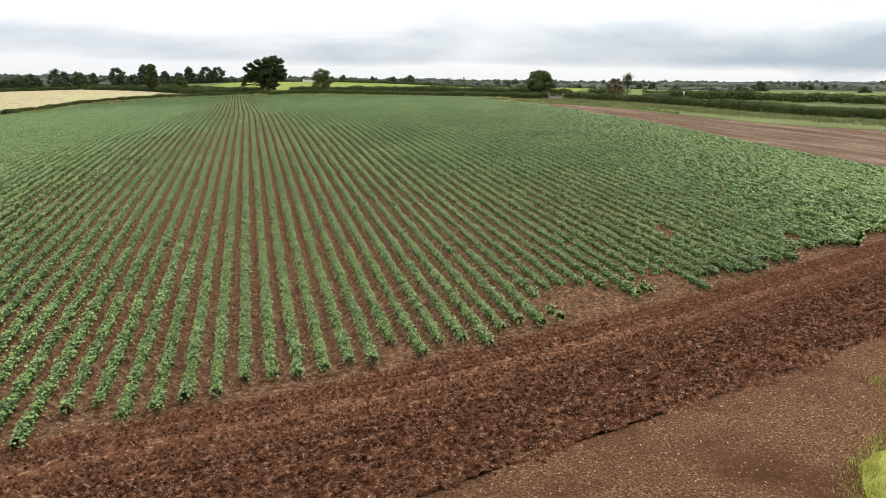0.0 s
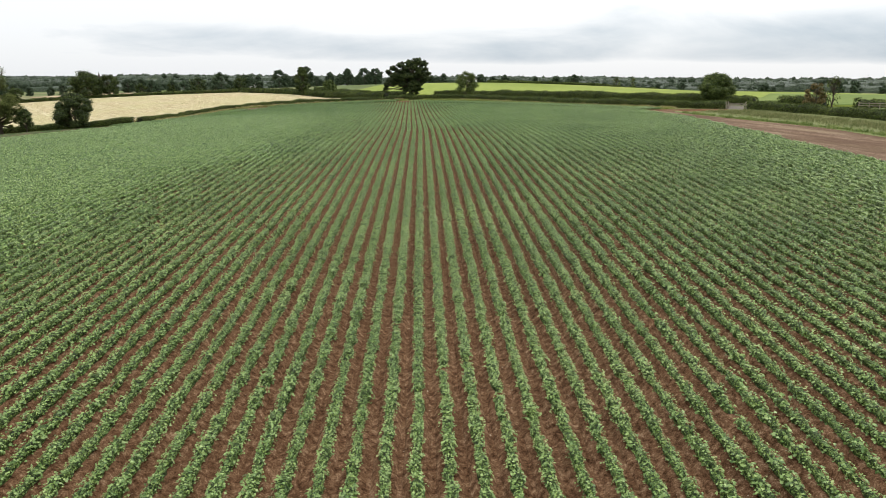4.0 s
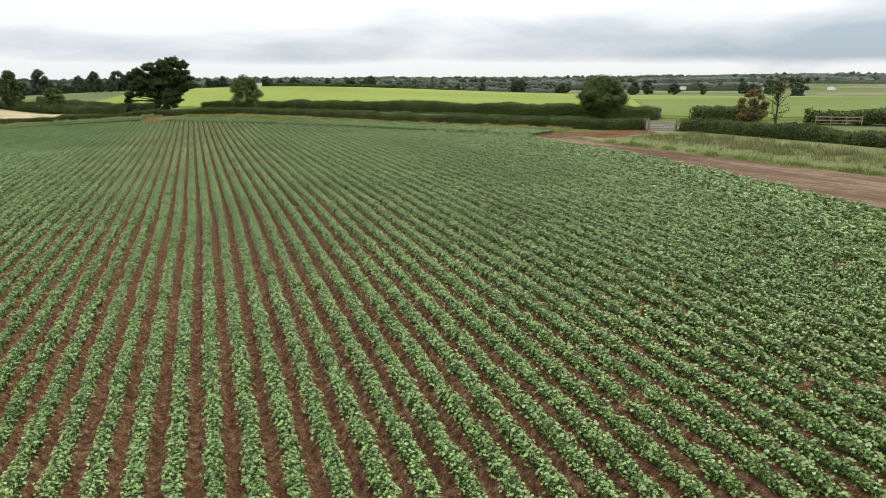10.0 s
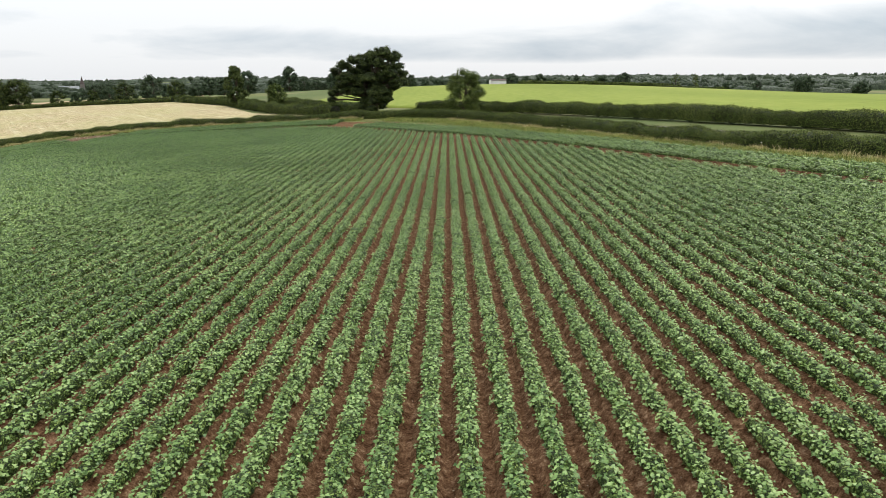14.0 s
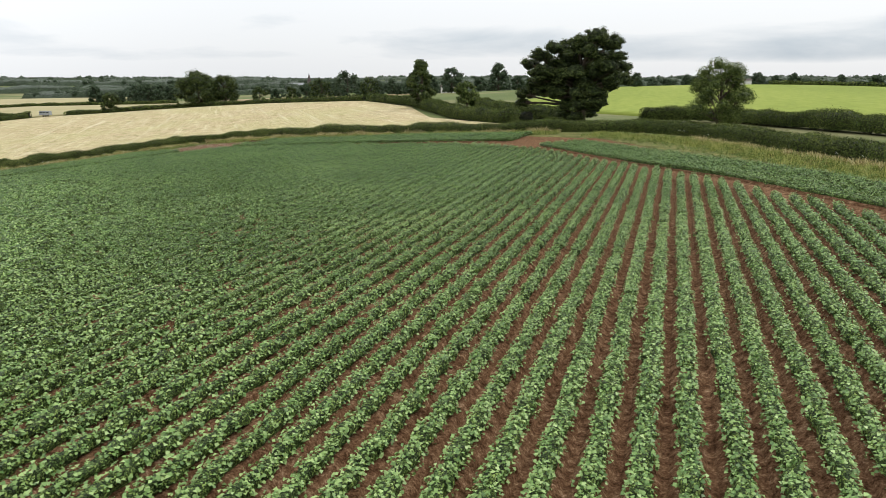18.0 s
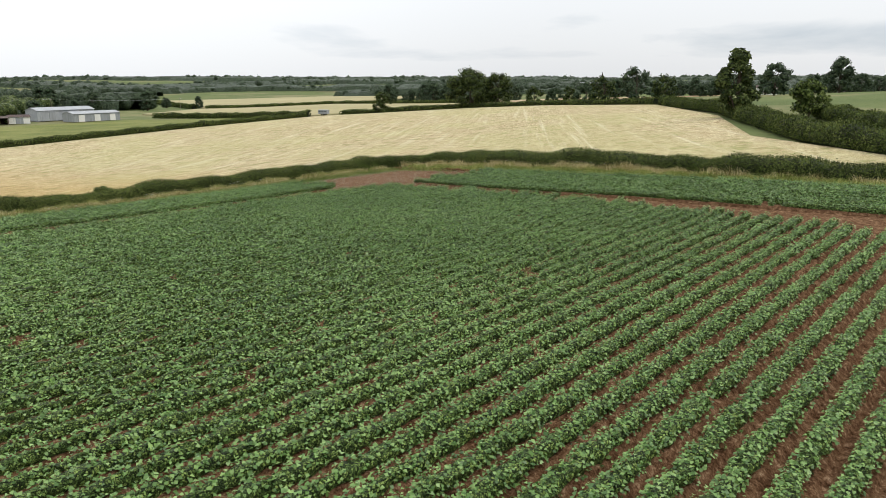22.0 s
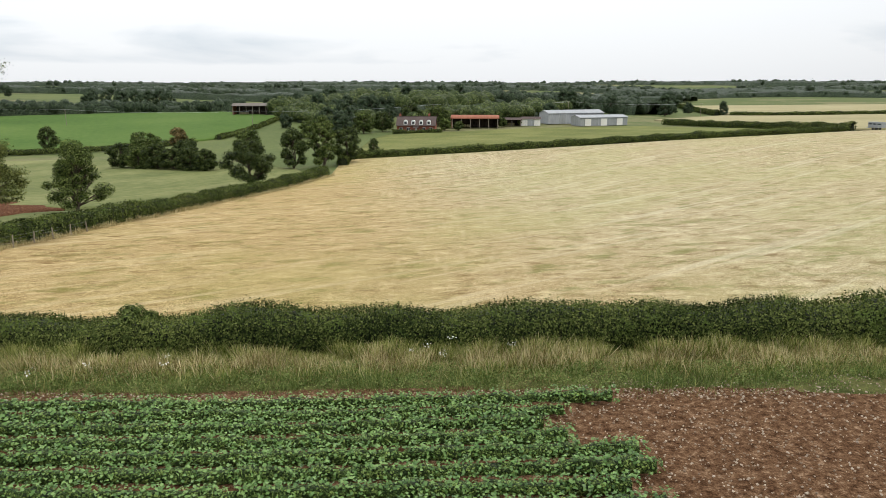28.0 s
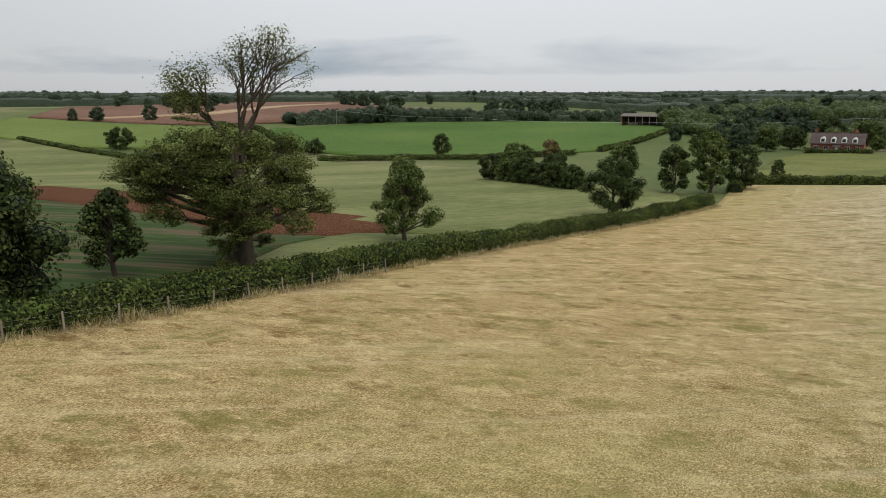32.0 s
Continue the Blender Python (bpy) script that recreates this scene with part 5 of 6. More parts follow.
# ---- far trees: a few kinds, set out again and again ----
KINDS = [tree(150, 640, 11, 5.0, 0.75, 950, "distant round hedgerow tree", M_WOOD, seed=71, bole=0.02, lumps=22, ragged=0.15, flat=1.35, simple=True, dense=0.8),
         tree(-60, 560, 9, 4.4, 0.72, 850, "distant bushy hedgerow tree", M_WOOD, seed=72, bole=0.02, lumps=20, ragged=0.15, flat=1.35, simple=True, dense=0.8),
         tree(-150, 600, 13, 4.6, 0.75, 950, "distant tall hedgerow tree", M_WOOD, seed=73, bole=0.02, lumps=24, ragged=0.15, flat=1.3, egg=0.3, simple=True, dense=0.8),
         tree(199, 672, 12, 4.0, 0.7, 350, "distant thin-leaved tree standing in a pair", M_ASH, seed=74, bole=0.25, lumps=9, dense=0, twigs=8)]
spread_rng = np.random.default_rng(5)


def again(kind, x, y, s=1.0):
    ob = copy_thing(KINDS[kind], pose(x, y, float(ground(x, y)) - 0.1, 0, 0, spread_rng.uniform(0, 360)) @ Matrix.Diagonal((s, s, s, 1)))
    ob["group"] = "distant trees"


again(3, 213, 665, 1.0)
for x, y, n in ((-330, 560, 16), (-230, 640, 18), (-110, 640, 16), (20, 700, 16), (120, 720, 12), (-20, 480, 5), (-90, 470, 8), (300, 640, 8), (380, 520, 8), (420, 330, 7), (330, 210, 4),
                (-520, 420, 10), (-470, 200, 22), (-440, 225, 12), (-450, 260, 6), (-420, 330, 4), (-400, 215, 8), (-520, -20, 8), (-420, -140, 6), (-620, 60, 12), (-640, 180, 14),
                (-700, -120, 12), (-560, -230, 10), (-480, 330, 10), (-540, 260, 16)):
    for _ in range(n):
        px, py = x + spread_rng.normal(0, 38), y + spread_rng.normal(0, 16)
        if not (-408 < px < -325 and 212 < py < 350):
            again(int(spread_rng.integers(0, 3)), px, py, spread_rng.uniform(0.55, 1.15))

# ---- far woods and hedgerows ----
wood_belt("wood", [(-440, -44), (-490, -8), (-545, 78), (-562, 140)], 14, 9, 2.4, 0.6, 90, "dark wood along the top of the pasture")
wood_belt("wood", [(-475, 180), (-430, 203), (-398, 216)], 26, 9.5, 1.5, 0.5, 150, "leafy wood beside the farmhouse", M_ASH, 4)
wood_belt("wood", [(-408, 236), (-415, 262), (-428, 300), (-470, 330)], 20, 8.0, 1.7, 0.5, 130, "leafy wood behind the farm buildings", M_ASH, 41)
wood_belt("wood", [(-530, 180), (-480, 235), (-470, 290)], 60, 9.5, 1.0, 0.7, 90, "broad wood on the rise behind the farm", M_ASH, 42)
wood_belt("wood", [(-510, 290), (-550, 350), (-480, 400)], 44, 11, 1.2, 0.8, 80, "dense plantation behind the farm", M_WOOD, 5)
for k, (radius, height, leaf, gap, start, end) in enumerate([(640, 9, 0.8, 4.0, 52, 84), (700, 9, 0.9, 4.0, 96, 128), (860, 10, 1.0, 4.5, 40, 135), (900, 10, 1.0, 4.5, 150, 232), (1250, 11, 1.3, 4.5, 20, 235), (1750, 12, 1.8, 5.0, 15, 240), (2600, 14, 2.6, 6.5, 10, 240)]):
    turn = np.arange(start, end, 1.0)
    wave = radius * (1 + 0.10 * np.sin(np.radians(turn) * 7 + k) + 0.05 * np.sin(np.radians(turn) * 17 + 2 * k))
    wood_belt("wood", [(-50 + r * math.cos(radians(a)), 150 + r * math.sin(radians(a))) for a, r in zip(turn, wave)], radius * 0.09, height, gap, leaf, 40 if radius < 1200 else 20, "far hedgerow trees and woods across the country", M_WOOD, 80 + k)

# ---- built things ----
def part(name, bm, mat, parent=None, label=""):
    me = bpy.data.meshes.new(name)
    bm.to_mesh(me)
    bm.free()
    me.materials.append(mat)
    ob = new(name, me)
    if parent:
        ob.parent = parent
    if label:
        ob["label"] = label
    return ob


def block(sx, sy, sz, x=0.0, y=0.0, z=0.0, bevel=0.02):
    """A bevelled block standing on z, centred on x, y."""
    bm = bmesh.new()
    bmesh.ops.create_cube(bm, size=1)
    for v in bm.verts:
        v.co = Vector((v.co.x * sx + x, v.co.y * sy + y, (v.co.z + 0.5) * sz + z))
    if bevel:
        bmesh.ops.bevel(bm, geom=bm.edges[:], offset=min(bevel, 0.3 * min(sx, sy, sz)), segments=1, affect="EDGES")
    return bm


def prism(outline, length, x=0.0, along_x=True):
    """A solid with the outline (across, up), drawn out along x (or y) and centred there."""
    bm = bmesh.new()
    ends = []
    for s in (-length / 2, length / 2):
        ends.append([bm.verts.new((s + x, a, b) if along_x else (a + x, s, b)) for a, b in outline])
    bm.faces.new(ends[0])
    bm.faces.new(ends[1][::-1])
    n = len(outline)
    for i in range(n):
        bm.faces.new((ends[0][i], ends[1][i], ends[1][(i + 1) % n], ends[0][(i + 1) % n]))
    bmesh.ops.recalc_face_normals(bm, faces=bm.faces[:])
    return bm


def rod(r0, r1, h, x=0.0, y=0.0, z=0.0, sides=8):
    bm = bmesh.new()
    bmesh.ops.create_cone(bm, cap_ends=True, segments=sides, radius1=r0, radius2=r1, depth=h)
    bmesh.ops.translate(bm, verts=bm.verts[:], vec=(x, y, z + h / 2))
    return bm


def stand(name, x, y, turn, label, category, sink=0.0):
    ob = tagged(new(name), label, category)
    ob.matrix_basis = pose(x, y, float(ground(x, y)) - sink, 0, 0, turn)
    return ob


M_BRICK = material("red_brick", [(0.3, (0.20, 0.07, 0.05)), (0.7, (0.34, 0.13, 0.09))], 0.5, 6.0, 0.9, bump=0.02)
M_TILE = material("dark_roof_tile", [(0.3, (0.06, 0.045, 0.042)), (0.7, (0.13, 0.10, 0.09))], 0.4, 4.0, 0.8, bump=0.03)
M_RUSTROOF = material("rusty_corrugated_iron", [(0.3, (0.20, 0.07, 0.045)), (0.7, (0.36, 0.16, 0.10))], 0.3, 3.0, 0.7, bump=0.02, stretch=(4, 0.4, 1))
M_GREYROOF = material("grey_corrugated_sheet", [(0.3, (0.25, 0.26, 0.27)), (0.7, (0.4, 0.41, 0.42))], 0.3, 3.0, 0.6, bump=0.02, stretch=(4, 0.4, 1))
M_OLDROOF = material("old_brown_sheet_roof", [(0.3, (0.12, 0.105, 0.09)), (0.7, (0.21, 0.185, 0.165))], 0.3, 3.0, 0.8, bump=0.02, stretch=(4, 0.4, 1))
M_GREYWALL = material("weathered_grey_cladding", [(0.3, (0.22, 0.23, 0.23)), (0.7, (0.36, 0.37, 0.37))], 0.3, 2.5, 0.7, stretch=(4, 4, 0.3))
M_WHITEWALL = material("off_white_render", [(0.3, (0.62, 0.60, 0.55)), (0.7, (0.8, 0.78, 0.73))], 0.3, 3.0, 0.85)
M_TIMBER = material("weathered_timber", [(0.3, (0.16, 0.13, 0.10)), (0.7, (0.34, 0.30, 0.24))], 1.0, 9.0, 0.85, bump=0.01, stretch=(1, 1, 0.2))
M_DARKWOOD = material("dark_timber", [(0.3, (0.03, 0.025, 0.02)), (0.7, (0.08, 0.06, 0.05))], 1.0, 9.0, 0.9)
M_WHITE = material("white_paint", [(0.3, (0.72, 0.72, 0.70)), (0.7, (0.82, 0.82, 0.80))], 1.0, 9.0, 0.5)
M_GLASS = material("dark_window_glass", [(0.3, (0.02, 0.025, 0.03)), (0.7, (0.05, 0.06, 0.07))], 1.0, 3.0, 0.08, spec=0.6)
M_STEEL = material("galvanised_steel", [(0.3, (0.40, 0.41, 0.42)), (0.7, (0.55, 0.56, 0.57))], 2.0, 9.0, 0.45, metal=0.8)
M_RUBBER = material("black_rubber", [(0.3, (0.02, 0.02, 0.02)), (0.7, (0.04, 0.04, 0.04))], 2.0, 9.0, 0.9)
M_PETAL = material("white_flower", [(0.3, (0.65, 0.66, 0.58)), (0.7, (0.8, 0.8, 0.74))], 2.0, 9.0, 0.8)


def window(parent, x, y, z, w, h):
    """A window in a wall that looks towards -y: frame, glass, bars and sill."""
    f = part("window", block(w + 0.16, 0.1, h + 0.16, x, y - 0.03, z - 0.08), M_WHITE, parent)
    part("pane", block(w, 0.04, h, x, y - 0.08, z), M_GLASS, f)
    part("glazing_bar", block(0.06, 0.05, h, x, y - 0.1, z), M_WHITE, f)
    part("sill", block(w + 0.3, 0.22, 0.08, x, y - 0.1, z - 0.16), M_WHITE, f)


def brick_house(x, y, turn):
    ob = stand("house", x, y, turn, "long red-brick farmhouse with dark tiled roof and white dormers", "house", 0.2)
    part("wall", prism([(-4, 0), (4, 0), (4, 3.3), (0, 6.5), (-4, 3.3)], 17), M_BRICK, ob)
    for s in (-1, 1):
        part("roof", prism([(s * 0.0, 6.9), (s * 4.7, 3.15), (s * 4.7, 2.95), (0, 6.65)], 17.6), M_TILE, ob)
    part("ridge_tiles", block(17.6, 0.4, 0.18, 0, 0, 6.82), M_TILE, ob)
    for cx in (-7.4, 5.5):
        c = part("chimney", block(0.9, 0.9, 2.0, cx, 0.3, 6.0), M_BRICK, ob)
        part("chimney_pot", rod(0.15, 0.12, 0.5, cx, 0.3, 8.0), M_BRICK, c)
    for dx in (-4.6, -1.2, 2.2, 5.6):
        d = part("dormer", prism([(dx - 0.85, 3.4), (dx + 0.85, 3.4), (dx + 0.85, 4.9), (dx + 0.45, 5.4), (dx, 5.55), (dx - 0.45, 5.4), (dx - 0.85, 4.9)], 2.6, 0, False), M_WHITE, ob, "white rounded dormer")
        d.location = (0, -2.9, 0)
        part("pane", block(1.1, 0.06, 1.1, dx, -1.33, 3.75), M_GLASS, d)
    for wx in (-6.6, -3.4, 3.4, 6.6):
        window(ob, wx, -4.0, 1.0, 1.3, 1.2)
    part("door", block(1.0, 0.12, 2.05, 0, -4.04, 0.2), M_WHITE, ob, "white panelled door")
    part("porch", prism([(-6.0, 2.3), (-3.9, 2.9), (-3.9, 2.7), (-6.0, 2.1)], 2.4), M_TILE, ob)
    return ob


def open_barn(x, y, turn, length, depth, height, roof, label, bays=5, arched=False, name="barn"):
    """A farm barn that stands open to the front: back and end walls, posts and a sheet roof."""
    ob = stand(name, x, y, turn, label, "barn", 0.2)
    part("back_wall", block(length, 0.25, height * 0.8, 0, depth / 2), M_DARKWOOD, ob)
    for s in (-1, 1):
        part("end_wall", prism([(-depth / 2 + 0.1, 0), (depth / 2 - 0.15, 0), (depth / 2 - 0.15, height * 0.8), (0, height * 0.97), (-depth / 2 + 0.1, height * 0.8)], 0.25, s * (length / 2 - 0.2)), M_BRICK if s < 0 else M_DARKWOOD, ob)
    for i in range(bays + 1):
        part("post", block(0.3, 0.3, height * 0.8, -length / 2 + 0.4 + i * (length - 0.8) / bays, -depth / 2 + 0.2), M_TIMBER, ob)
    part("beam", block(length, 0.25, 0.35, 0, -depth / 2 + 0.2, height * 0.76), M_TIMBER, ob)
    if arched:
        a = [math.pi * i / 10 for i in range(11)]
        arc = [(-math.cos(t) * (depth / 2 + 0.5), height * 0.8 + math.sin(t) * height * 0.26) for t in a]
        part("roof", prism(arc + [(p * 0.97, q - 0.18) for p, q in arc[::-1]], length + 0.6), roof, ob)
    else:
        for s in (-1, 1):
            part("roof", prism([(0, height), (s * (depth / 2 + 0.6), height * 0.78), (s * (depth / 2 + 0.6), height * 0.78 - 0.15), (0, height - 0.17)], length + 0.8), roof, ob)
    for i in range(3):
        part("bale", block(1.5, 1.2, 1.2, -length * 0.3 + i * 1.7, 0.8, 0.2, 0.1), M_PALE, ob, "stacked straw bale")
    return ob


def closed_shed(x, y, turn, length, depth, height, wall, roof, label, doors=2):
    ob = stand("shed", x, y, turn, label, "shed", 0.2)
    part("wall", prism([(-depth / 2, 0), (depth / 2, 0), (depth / 2, height * 0.8), (0, height * 0.98), (-depth / 2, height * 0.8)], length), wall, ob)
    for s in (-1, 1):
        part("roof", prism([(0, height + 0.06), (s * (depth / 2 + 0.4), height * 0.79), (s * (depth / 2 + 0.4), height * 0.79 - 0.12), (0, height - 0.08)], length + 0.6), roof, ob)
    for i in range(doors):
        d = part("sliding_door", block(3.2, 0.12, height * 0.66, -length / 2 + (i + 0.5) * length / doors, -depth / 2 - 0.08, 0), M_GREYWALL if wall is not M_GREYWALL else M_WHITEWALL, ob)
        part("rail", block(4.2, 0.1, 0.12, -length / 2 + (i + 0.5) * length / doors, -depth / 2 - 0.1, height * 0.67), M_STEEL, d)
    for i in range(int(length / 4)):
        part("seam", block(0.08, 0.05, height * 0.76, -length / 2 + 2 + i * 4, -depth / 2 - 0.02), M_STEEL, ob)
    return ob


brick_house(-368, 236.5, 78)
open_barn(-384, 266, 78, 22, 9, 5.6, M_RUSTROOF, "open red-roofed barn with brick end wall", 5, True)
open_barn(-389, 285, 78, 9, 6, 4.0, M_TILE, "low dark open shed beside the red barn", 2)
closed_shed(-389.5, 294.5, 78, 9, 6, 4.2, M_WHITEWALL, M_TILE, "cream rendered farm shed with dark roof", 1)
closed_shed(-401, 319, 100, 31, 10, 6.6, M_GREYROOF, M_GREYROOF, "tall pale grey sheet-clad shed", 2)
closed_shed(-386, 328, 100, 26, 9, 5.0, M_GREYWALL, M_GREYROOF, "long weathered grey shed with pale sheet roof", 3)
open_barn(-512, 150, 82, 21, 10, 7.0, M_OLDROOF, "open timber hay barn above the green pasture", 5)
closed_shed(52, 640, 190, 12, 7, 5, M_WHITEWALL, M_TILE, "far white-walled house among trees", 2)
closed_shed(-150, 640, 200, 12, 8, 6, M_WHITEWALL, M_TILE, "far pale house beyond the oaks", 1)
for x, y in ((560, 760), (620, 720), (660, 640)):
    closed_shed(x, y, 215, 11, 7, 4.5, M_WHITEWALL, M_TILE, "far pale village house among trees", 2)


def church(x, y):
    ob = stand("church", x, y, 30, "far grey church tower with a spire above trees", "church", 0.3)
    part("tower", block(4, 4, 11), M_OLDROOF, ob)
    bm = bmesh.new()
    bmesh.ops.create_cone(bm, cap_ends=True, segments=8, radius1=2.1, radius2=0.1, depth=8)
    bmesh.ops.translate(bm, verts=bm.verts[:], vec=(0, 0, 15))
    part("spire", bm, M_TILE, ob)
    part("nave", prism([(-4.5, 0), (4.5, 0), (4.5, 6), (0, 9.5), (-4.5, 6)], 18, -12), M_GREYWALL, ob)


church(-354, 807)


def field_gate(x, y, turn):
    ob = stand("field_gate", x, y, turn, "weathered wooden five-bar field gate between posts", "gate")
    for s in (-1, 1):
        part("post", block(0.2, 0.2, 1.6, s * 1.95, 0, 0), M_TIMBER, ob)
        part("stile", block(0.1, 0.07, 1.15, s * 1.78, 0, 0.12), M_TIMBER, ob)
    for i in range(5):
        part("bar", block(3.5, 0.05, 0.09, 0, 0, 0.2 + i * 0.23), M_TIMBER, ob)
    bm = block(2.0, 0.04, 0.09)
    bmesh.ops.rotate(bm, verts=bm.verts[:], cent=(0, 0, 0), matrix=Matrix.Rotation(radians(30), 3, "Y"))
    bmesh.ops.translate(bm, verts=bm.verts[:], vec=(0.8, 0.05, 0.68))
    part("brace", bm, M_TIMBER, ob)
    part("hinge", block(0.3, 0.06, 0.05, 1.75, -0.06, 1.1), M_STEEL, ob)


field_gate(66.5, 111.0, -50)
gate_post = stand("gatepost", 64.9, 112.8, 0, "stout pale wooden gatepost at the hedge end", "post")
part("shaft", block(0.24, 0.24, 1.5), M_TIMBER, gate_post)
part("cap", block(0.28, 0.28, 0.06, 0, 0, 1.5), M_TIMBER, gate_post)

# stock fence below the valley hedge
fence_line, _ = along([(-84, 168.3), (-93, 168.4), (-104, 171.8), (-122, 175.2)], 2.9)
fence = tagged(new("stock_fence"), "thin wooden posts with wire below the hedge", "fence")
for x, y in fence_line:
    lean = Matrix.Rotation(rng.normal(0, 0.05), 3, "X")
    bm = rod(0.06, 0.055, 1.25, 0, 0, -0.15, 7)
    bmesh.ops.rotate(bm, verts=bm.verts[:], cent=(0, 0, 0), matrix=lean)
    bmesh.ops.translate(bm, verts=bm.verts[:], vec=(x, y, float(ground(x, y))))
    part("post", bm, M_TIMBER, fence, "pale weathered post")
for h in (0.45, 0.75, 1.0):
    p = [(x, y, float(ground(x, y)) + h) for x, y in fence_line]
    v, f = tube(p, [0.003] * len(p), 4)
    under(new("wire", mesh_from("wire", v, f, M_STEEL)), fence)


def utility_pole(x, y, turn):
    ob = stand("utility_pole", x, y, turn, "tall wooden power pole with a crossarm", "pole", 0.3)
    part("shaft", rod(0.14, 0.1, 8.5), M_TIMBER, ob)
    part("crossarm", block(1.9, 0.1, 0.12, 0, 0, 7.9), M_TIMBER, ob)
    for i in (-0.8, 0, 0.8):
        part("insulator", rod(0.05, 0.03, 0.2, i, 0, 8.02), M_WHITE, ob)
    return ob


poles = [(-455, -22), (-440, 66), (-420, 160), (-425, 252), (-440, 330), (-460, 420)]
for x, y in poles:
    utility_pole(x, y, 8)
for i in (-0.8, 0, 0.8):
    p = []
    for (x0, y0), (x1, y1) in zip(poles, poles[1:]):
        for t in np.linspace(0, 1, 9)[:-1]:
            z = (1 - t) * float(ground(x0, y0)) + t * float(ground(x1, y1)) + 8.0 - 5.0 * t * (1 - t)
            p.append((x0 + (x1 - x0) * t + i, y0 + (y1 - y0) * t, z))
    v, f = tube(p, [0.015] * len(p), 4)
    tagged(new("power_line", mesh_from("power_line", v, f, M_STEEL)), "thin sagging power line between wooden poles", "cable", "power lines")


def trailer(x, y, turn):
    ob = stand("farm_trailer", x, y, turn, "small white stock trailer parked by the hedge gap", "trailer")
    body = part("body", block(4.6, 2.1, 1.7, 0, 0, 0.7, 0.12), M_GREYROOF, ob)
    part("roof", block(4.7, 2.2, 0.1, 0, 0, 2.4), M_GREYROOF, body)
    for i in range(3):
        part("vent", block(1.1, 0.05, 0.35, -1.5 + i * 1.5, -1.07, 1.7), M_GLASS, body)
    for s in (-1, 1):
        for dx in (-0.5, 0.5):
            bm = rod(0.36, 0.36, 0.22, 0, 0, -0.11, 14)
            bmesh.ops.rotate(bm, verts=bm.verts[:], cent=(0, 0, 0), matrix=Matrix.Rotation(radians(90), 3, "X"))
            bmesh.ops.translate(bm, verts=bm.verts[:], vec=(dx, s * 1.0, 0.36))
            part("wheel", bm, M_RUBBER, ob)
    part("drawbar", block(1.6, 0.12, 0.12, -3.0, 0, 0.55), M_STEEL, ob)


trailer(-252.5, 369, 15)


def warning_board(x, y):
    ob = stand("sign", x, y, 40, "small plain white board on a post by the hedge", "sign")
    part("post", block(0.1, 0.1, 1.6), M_TIMBER, ob)
    part("board", block(0.75, 0.04, 0.85, 0, -0.07, 1.2), M_WHITE, ob)


warning_board(95, 96)
rail = tagged(new("rail_fence"), "short weathered wooden rail fence in a hedge gap", "fence")
rail.matrix_basis = pose(93.5, 106, float(ground(93.5, 106)), 0, 0, -50)
for i in range(4):
    part("post", block(0.14, 0.14, 1.3, -3 + i * 2, 0, -0.1), M_TIMBER, rail)
for h in (0.45, 0.95):
    part("rail", block(6.2, 0.06, 0.14, 0, -0.1, h), M_TIMBER, rail)


# ---- worked soil at the near end of the field ----
def worked_strip(name, line, width, cell, rough, mat, label, category, ridge=0.0, lift=0.0):
    """A strip of broken soil: clods of two sizes and low ridges that the harrow left along it."""
    q, side = along(line, cell)
    k = int(width / cell)
    u = np.linspace(-0.5, 0.5, k)
    w = np.interp(u, [-0.5, -0.12, 0.0, 0.35, 0.5], rough)
    big = rng.normal(0, 1, (len(q) // 3 + 2, k // 3 + 2)).repeat(3, 0).repeat(3, 1)[:len(q), :k]
    h = (rng.normal(0, 0.45, (len(q), k)) + 0.75 * big) * w[None] + 0.07
    h += ridge * np.sin(u[None] * width * 2 * np.pi / 0.62 + 0.9 * soft_noise(q[:, 0], q[:, 1], 0.35)[:, None]) + lift
    h[:, 0] = h[:, -1] = 0.0
    prof = np.stack([np.broadcast_to(u * width, h.shape) + rng.normal(0, cell * 0.2, h.shape), h], 2)
    prof[:, -1, 0] += 0.35 * soft_noise(q[:, 0], q[:, 1], 1.3) + rng.normal(0, 0.1, len(q))
    return tagged(new(name, ribbon(name, q, side, prof, mat, False)), label, category, kind="structure")


HEAD_END = [(-62, -55), (-22.5, -46.2), (-10.8, -44.4), (3.8, -40.7), (23, -34.5), (50, -25)]
worked_strip("trampled_strip", [(x, y - 2.2) for x, y in HEAD_END], 4.0, 0.13, [0.012, 0.016, 0.018, 0.02, 0.02], M_TRAMPLED, "trampled red-brown soil with tractor tracks along the field's end", "soil", 0.02, -0.012)
worked_strip("tilled_strip", [(x, y - 5.7) for x, y in HEAD_END], 4.2, 0.12, [0.03, 0.045, 0.055, 0.065, 0.035], M_TILLED, "dark freshly tilled soil with clods along the field's end", "soil", 0.035)
worked_strip("soil_bank", [(-66, 221.6), (-61.3, 220.7), (-57, 220.3), (-53, 219.7), (-43, 218.3)], 0.9, 0.13, [0.05, 0.05, 0.05, 0.05, 0.05], M_TILLED, "low dark bank of turned soil beside the grass margin", "soil", 0.0, 0.12)


